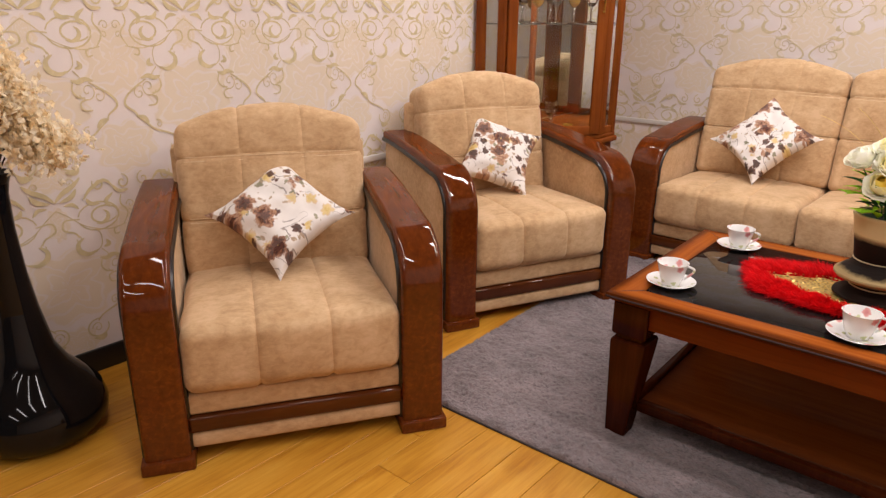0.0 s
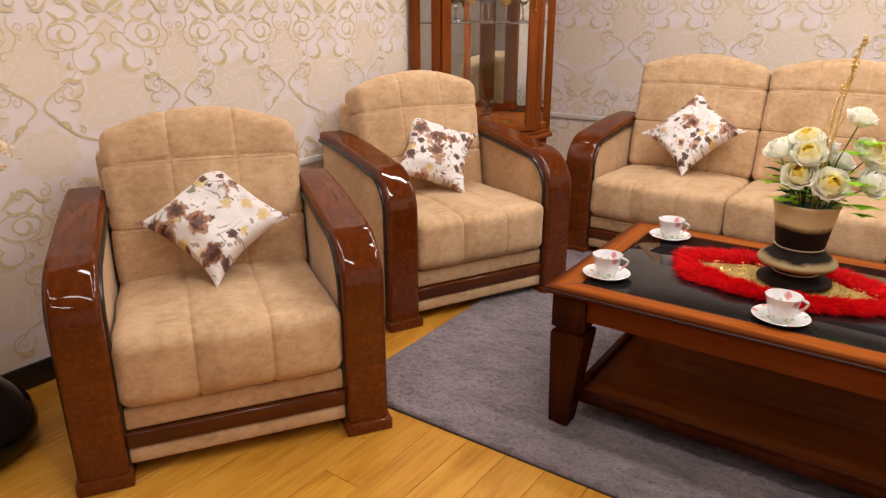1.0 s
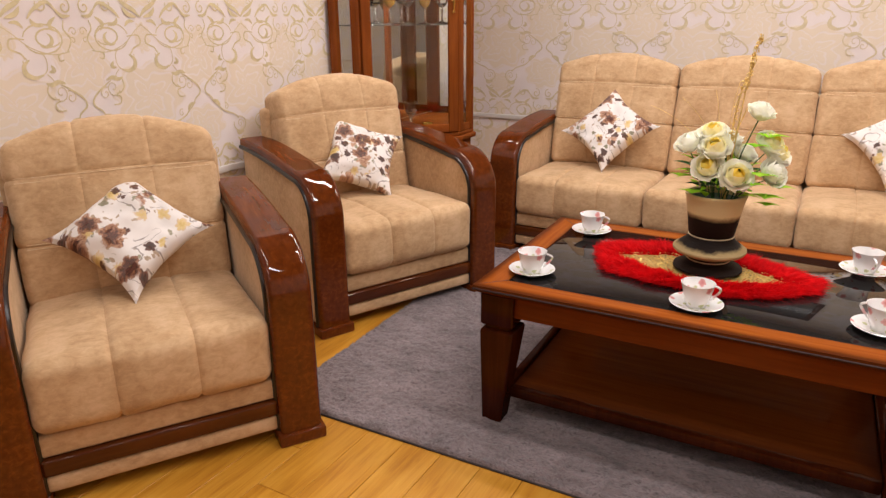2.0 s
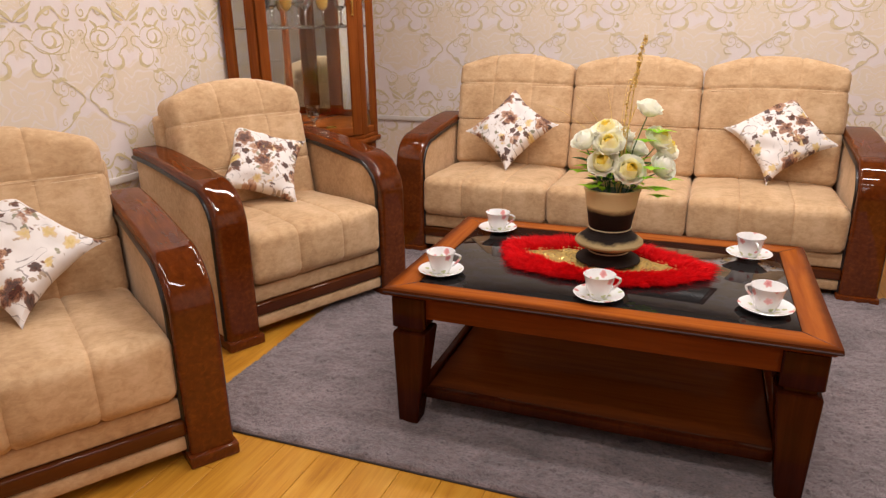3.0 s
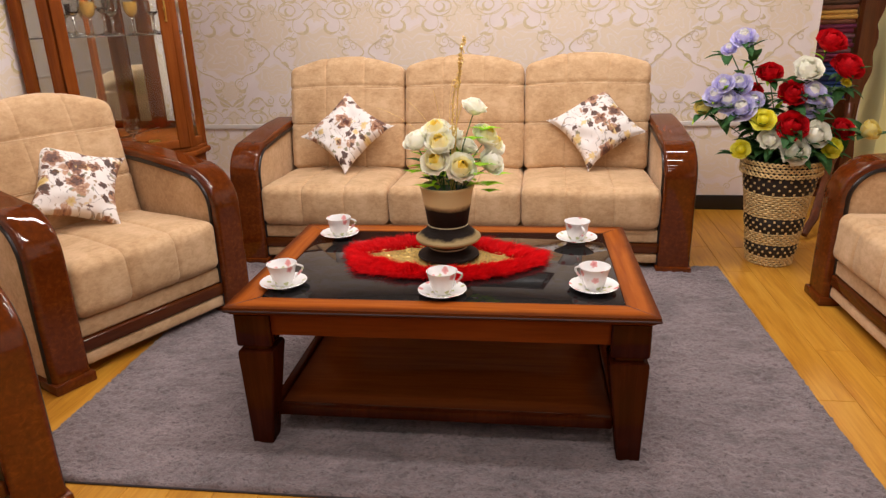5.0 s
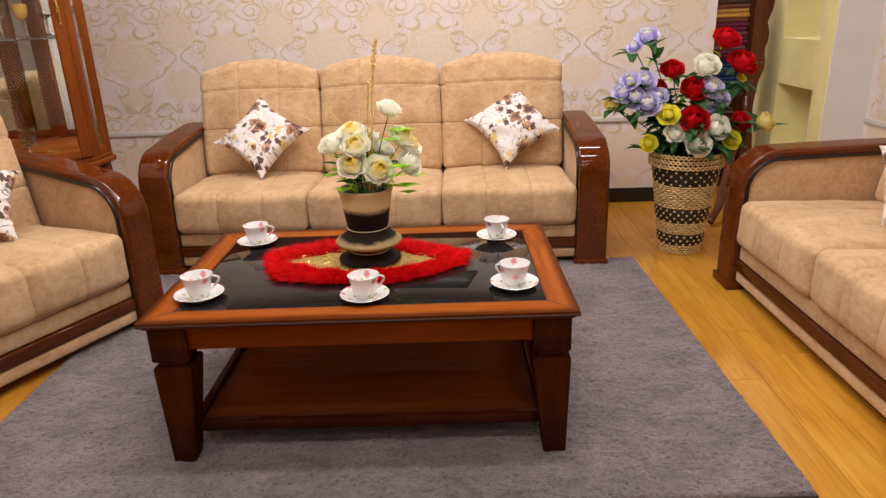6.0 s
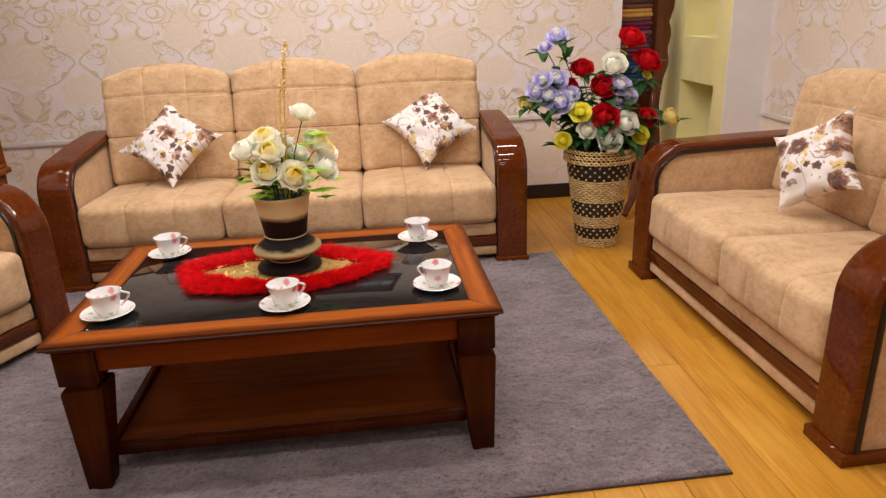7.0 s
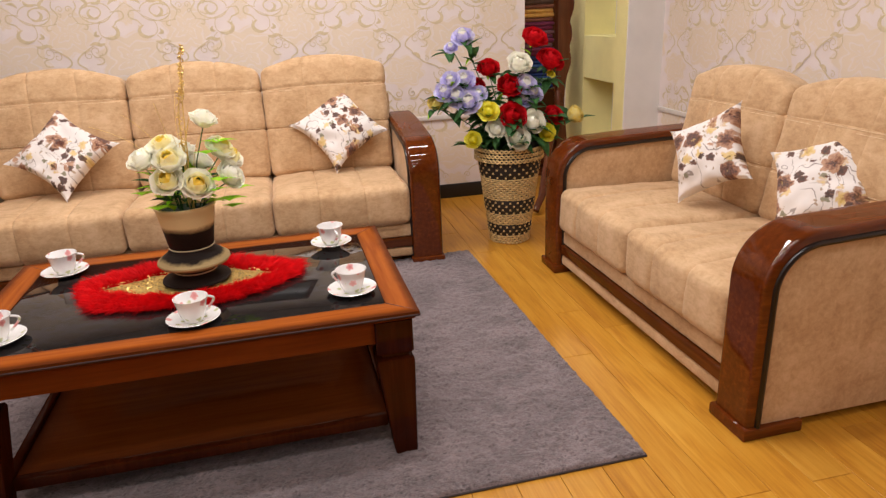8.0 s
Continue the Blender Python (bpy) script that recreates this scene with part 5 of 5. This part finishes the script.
BANDS = [(0.0, 0.052, 4, 0), (0.052, 0.117, 3, 1), (0.117, 0.182, 6, 0), (0.182, 0.262, 4, 1), (0.262, 0.388, 11, 0), (0.388, 0.476, 4, 1)]
for z0, z1, rows, dark in BANDS:
    if dark:
        band = part("dark_band", strand(z0, z1, 26, 0.0, 0.0015, 0.002), DARK_STRAW, basket, "dark brown woven band")
        dots = bmesh.new()
        for r in range(rows):
            for i in range(22):
                a = 2 * math.pi * (i + 0.5 * (r % 2)) / 22
                z = z0 + (z1 - z0) * (r + 0.5) / rows
                m = Matrix.Rotation(a, 4, "Z") @ Matrix.Translation((radius_at(z) + 0.0035, 0, z)) @ Matrix.Diagonal((0.004, 0.0095, 0.0095, 1))
                bmesh.ops.create_cube(dots, size=1.0, matrix=m)
        tagged(part("dots", dots, STRAW, band, "pale straw dots"), kind="stuff")
    else:
        for r in range(rows):
            part("strand", strand(z0 + (z1 - z0) * r / rows, z0 + (z1 - z0) * (r + 1) / rows, 28, math.pi * r, 0.0042), STRAW, basket)
for r in range(3):
    for ph in (0, 1):
        pts = [((0.181 + 0.003 * math.sin(24 * a + ph * math.pi)) * math.cos(a), (0.181 + 0.003 * math.sin(24 * a + ph * math.pi)) * math.sin(a), 0.492 + r * 0.027 + 0.0085 * math.cos(24 * a + ph * math.pi)) for a in np.linspace(0, 2 * math.pi, 193)]
        part("braid", tube(pts, 0.0048, 5), STRAW, basket, "braided straw rim")
part("dark_lining", lathe([(0.0, 0.01), (0.10, 0.01), (0.158, 0.48), (0.172, 0.555), (0.164, 0.555), (0.150, 0.52), (0.0, 0.52)], 32), DARK_STRAW, basket)

flowers = thing("basket_flowers", "artificial bouquet of red, white, lilac and yellow flowers in the basket", "flowers", pose(BX, BY, 0))
RED_HEADS = [(0.143, 1.068, 0, 0.052), (0.224, 0.957, -0.02, 0.056), (-0.113, 0.936, -0.02, 0.044), (-0.019, 0.847, -0.08, 0.05), (-0.027, 0.708, -0.15, 0.054), (0.221, 0.68, -0.08, 0.042), (-0.175, 0.848, 0, 0.036)]
WHITE_HEADS = [(0.039, 0.953, -0.06, 0.05), (0.083, 0.67, -0.15, 0.048), (-0.011, 0.596, -0.18, 0.05), (-0.117, 0.649, -0.15, 0.04)]
LILAC_HEADS = [(-0.239, 1.099, 0, 0.042), (-0.3, 1.048, 0, 0.026), (-0.244, 0.79, -0.1, 0.05), (-0.299, 0.818, -0.07, 0.046), (-0.352, 0.841, -0.05, 0.042), (-0.248, 0.889, -0.04, 0.042), (-0.325, 0.895, -0.06, 0.036), (-0.18, 0.818, -0.06, 0.034), (0.063, 0.855, -0.09, 0.044), (0.101, 0.805, -0.09, 0.04), (0.057, 0.778, -0.08, 0.036)]
LEMON_HEADS = [(-0.153, 0.74, -0.14, 0.04), (0.168, 0.607, -0.13, 0.036), (-0.226, 0.594, -0.1, 0.032), (0.235, 0.888, 0, 0.02)]
PEACH_HEADS = [(-0.389, 0.775, 0, 0.038), (0.364, 0.665, -0.02, 0.044)]
frng = random.Random(8)
n_seed = 0
stems = []
for heads, cloth, rings, open_ in ((RED_HEADS, RED, 4, 1.05), (WHITE_HEADS, WHITE, 4, 1.05), (LILAC_HEADS, LILAC, 3, 1.35), (LEMON_HEADS, LEMON, 3, 1.4), (PEACH_HEADS, PEACH, 4, 0.7)):
    for dx, z, dy, r in heads:
        n_seed += 1
        top = Vector((dx, dy, z))
        root = Vector((dx * 0.15, dy * 0.15, 0.50))
        mid = Vector((dx * 0.55, dy * 0.55 + 0.01, 0.50 + (z - 0.50) * 0.55))
        face = Vector((dx * 0.7, -0.35 + dy, 0.33 + (z - 0.75) * 0.5))
        stem = part("stem", tube([root, mid, top - face.normalized() * r * 0.4], 0.0028, 5), GREEN, flowers)
        stems.append((root, mid, top))
        blossom("blossom", top, face, r, rings, cloth, flowers, n_seed + 30, cloth if cloth is not LILAC else WHITE, open_)
LEAVES = [mesh_of("leaf", b) for b in (bmesh.new(), bmesh.new(), bmesh.new())]
for k, data in enumerate(LEAVES):
    bm = bmesh.new()
    leaf(bm, Matrix.Identity(4), (0.095, 0.08, 0.065)[k], (0.052, 0.042, 0.022)[k])
    bm.to_mesh(data)
    bm.free()
    data.polygons.foreach_set("use_smooth", [True] * len(data.polygons))
    data.materials.append((GREEN, GREEN, LIME)[k])
for k in range(300):
    root, mid, top = frng.choice(stems)
    f = frng.uniform(0.1, 0.92)
    p = root.lerp(mid, f * 2) if f < 0.5 else mid.lerp(top, f * 2 - 1)
    ob = part("leaf", LEAVES[2 if k % 7 == 0 else k % 2], None, flowers)
    ob.matrix_local = Matrix.Translation(p) @ Matrix.Rotation(frng.uniform(0, 6.28), 4, "Z") @ Matrix.Rotation(radians(frng.uniform(-30, 60)), 4, "X") @ Matrix.Scale(frng.uniform(0.85, 1.4), 4)
for root, mid, top in stems:
    for j in range(5):
        a = frng.uniform(0, 6.28)
        ob = part("leaf", LEAVES[j % 2 if j < 4 else 2], None, flowers)
        ob.matrix_local = Matrix.Translation(top + Vector((0.02 * math.cos(a), 0.02 * math.sin(a) + 0.015, -0.035))) @ Matrix.Rotation(a - math.pi / 2, 4, "Z") @ Matrix.Rotation(radians(frng.uniform(-25, 50)), 4, "X") @ Matrix.Scale(frng.uniform(0.75, 1.05), 4)
for k in range(110):
    a = frng.uniform(0, 6.28)
    r0 = frng.uniform(0.05, 0.16)
    ob = part("leaf", LEAVES[k % 2], None, flowers)
    ob.matrix_local = Matrix.Translation((r0 * math.cos(a), r0 * math.sin(a), frng.uniform(0.545, 0.74))) @ Matrix.Rotation(a - math.pi / 2 + frng.uniform(-0.5, 0.5), 4, "Z") @ Matrix.Rotation(radians(frng.uniform(-20, 35)), 4, "X")

# ---- tall black vase with blossom branches ----
vase = thing("floor_vase", "tall glossy black floor vase with a flared base", "vase", pose(-1.915, 0.632, 0))
part("body", lathe([(0.0, 0.0), (0.135, 0.0), (0.165, 0.012), (0.192, 0.05), (0.196, 0.085), (0.184, 0.130), (0.150, 0.178), (0.108, 0.228), (0.078, 0.290), (0.058, 0.41)], 64), CERAMIC_BLACK, vase)
part("neck", lathe([(0.058, 0.41), (0.046, 0.52), (0.040, 0.65), (0.042, 0.75), (0.048, 0.78)], 64), CERAMIC_BLACK, vase)
part("lip", lathe([(0.048, 0.78), (0.057, 0.803), (0.060, 0.81), (0.052, 0.812), (0.040, 0.78), (0.030, 0.72), (0.0, 0.70)], 64), CERAMIC_BLACK, vase)
branches = thing("blossom_branches", "artificial cream and peach blossom branches in the black vase", "flowers", pose(-1.915, 0.632, 0))
TWIG = plain("dark_twig", (0.035, 0.018, 0.012), 0.7)
BLOSSOM = petal_cloth("peach_blossom", (0.99, 0.84, 0.58), (0.99, 0.95, 0.84), share=0.5)
brng = random.Random(4)
petals = bmesh.new()
for k, (dx, dy, z) in enumerate(((0.02, 0.20, 0.86), (0.0, 0.13, 0.94), (0.03, 0.09, 1.05), (-0.02, 0.02, 0.98), (0.05, -0.08, 1.10), (0.0, 0.06, 1.14))):
    pts = [Vector((dx * f + 0.01 * math.sin(7 * f + k), dy * f ** 1.5, 0.72 + (z - 0.72) * f + 0.10 * math.sin(math.pi * f) * (dy > 0.15))) for f in np.linspace(0, 1, 10)]
    part("twig", tube(pts, 0.004, 6, taper=0.35), TWIG, branches)
    for j in range(560):
        c = pts[-1].lerp(pts[5], brng.uniform(0, 0.75) ** 1.3) + Vector((brng.gauss(0, 0.028), brng.gauss(0, 0.028), brng.gauss(0, 0.034)))
        m = Matrix.Translation(c) @ Euler((brng.uniform(0, 6), brng.uniform(0, 6), brng.uniform(0, 6))).to_matrix().to_4x4()
        for i in range(4):
            petal(petals, m @ Matrix.Rotation(i * math.pi / 2, 4, "Z") @ Matrix.Rotation(radians(-60), 4, "X"), 0.011, 0.011, 0.002, 0)
tagged(part("blossoms", petals, BLOSSOM, branches, "small cream and peach blossoms"), kind="stuff")

# ---- alcove beside the back wall: niche column and fabric shelf ----
NX, NY0, NY1 = 2.43, 4.23, 5.20
column = tagged(thing("niche_column", "white column with a pale yellow niched side", "column"), kind="structure")
part("front_face", box(NX, X1, NY0, NY0 + 0.155, 0, CEILING), PLASTER, column, "white painted face", False)
part("core", box(NX + 0.24, X1, NY0 + 0.155, NY1, 0, CEILING), PLASTER, column, "", False)
part("end_face", box(NX, NX + 0.24, 4.88, NY1, 0, CEILING), YELLOW, column, "pale yellow side", False)
for z0, z1 in ((0.0, 0.14), (0.705, 1.0), (1.46, 1.7), (2.2, CEILING)):
    part("niche_shelf", box(NX + 0.002, NX + 0.24, NY0 + 0.155, 4.88, z0, z1), YELLOW, column, "pale yellow block between niches", False)
part("yellow_edge", box(NX - 0.004, NX, NY0 + 0.012, NY0 + 0.155, 0, CEILING), YELLOW, column, "pale yellow strip", False)

shelf = thing("fabric_shelf", "reddish wooden shelf with a carved upright in the alcove", "shelf", pose(0, 0, 0))
CARVED = varnished("carved_wood", (0.05, 0.012, 0.006), (0.11, 0.03, 0.012), (0.19, 0.06, 0.02), axis=2, coat=0.4)
SY = 4.84
part("back", box(1.85, 2.32, SY + 0.32, SY + 0.34, 0, 2.0), CARVED, shelf, "", False)
for z in (0.0, 0.62, 1.45):
    part("shelf_board", box(1.85, 2.20, SY, SY + 0.32, z, z + 0.025, 0.003), CARVED, shelf)
side = bmesh.new()
prof = [(0.0, 0.0), (0.0, 2.0)]
edge = [(0.085 + 0.022 * abs(math.sin(z * 17)) * (z > 0.7) + 0.05 * max(0, z - 1.12) * 2.2 - 0.03 * math.exp(-((z - 0.55) / 0.2) ** 2), z) for z in np.linspace(2.0, 0.0, 50)]
outline = prof + edge
front = [side.verts.new((2.19 + a, SY - 0.05, z)) for a, z in outline]
rear = [side.verts.new((2.19 + a, SY + 0.01, z)) for a, z in outline]
side.faces.new(front), side.faces.new(rear)
for i in range(len(outline)):
    side.faces.new((front[i], front[(i + 1) % len(outline)], rear[(i + 1) % len(outline)], rear[i]))
bmesh.ops.recalc_face_normals(side, faces=side.faces[:])
part("carved_upright", side, CARVED, shelf, "carved wooden upright with a scalloped edge")
part("curved_foot", tube([(2.20, 4.80, 0.62), (2.17, 4.72, 0.46), (2.06, 4.60, 0.28), (1.762, 3.968, 0.10), (1.702, 3.918, 0.022)], 0.030, 10, taper=0.7), CARVED, shelf, "curved wooden foot")
CLOTHS = [(0.02, 0.05, 0.20), (0.03, 0.09, 0.28), (0.02, 0.03, 0.11), (0.20, 0.03, 0.09), (0.26, 0.05, 0.10), (0.16, 0.015, 0.05), (0.30, 0.03, 0.05), (0.24, 0.10, 0.12), (0.32, 0.07, 0.07), (0.70, 0.40, 0.10), (0.22, 0.08, 0.05), (0.10, 0.05, 0.035)]
z = 0.6455
for k in range(22):
    h = 0.026 + 0.006 * ((k * 7) % 3) / 2
    c = CLOTHS[(k * 5) % 3 if k < 8 else 3 + (k * 4) % 6 if k < 16 else 9 + k % 3] if k != 17 else CLOTHS[9]
    cloth = plain("folded_cloth", c, 0.85, 0, 0.15, 60)
    solid("folded_fabric", cushion((0.33, 0.27, h - 0.001), h * 0.45, (0.0, 0.006, 0.0), (), (), (), 0, 1.0, 0.06, None, 0.0015, k), cloth, "folded length of coloured fabric in a stack", "fabric", "", "folded fabrics")
    ob = scene.collection.objects[-1]
    ob.location = (2.02 + 0.006 * math.sin(k * 3), SY + 0.15, z + h / 2)
    z += h
    if z > 1.42:
        break

# ---- floor planks ----
floor = solid("floor", box(X0 - 0.12, X1 + 0.12, Y0 - 0.12, YA + 0.12, -0.12, -0.004), GAP, "floor laid with honey-coloured oak planks", "floor", "structure", smooth=False)
PW, PL = 0.128, 1.18
prng = random.Random(21)


def plank_mesh(length):
    return mesh_of("plank", box(-PW / 2 + 0.0006, PW / 2 - 0.0006, 0.0007, length - 0.0007, -0.012, 0.0, 0.0012, 1), False)


lengths = {}
x = X0 + PW / 2
while x < X1 + PW / 2:
    y = Y0 - prng.choice((0.16, 0.34, 0.52, 0.70, 0.88, 1.06))
    while y < YA:
        low, high = max(y, Y0), min(y + PL, YA)
        key = round(high - low, 2)
        if key > 0.03:
            if key not in lengths:
                lengths[key] = plank_mesh(high - low)
                lengths[key].materials.append(PLANK)
            ob = new("plank", lengths[key])
            ob.parent = floor
            ob.location = (x, low, 0)
        y += PL
    x += PW
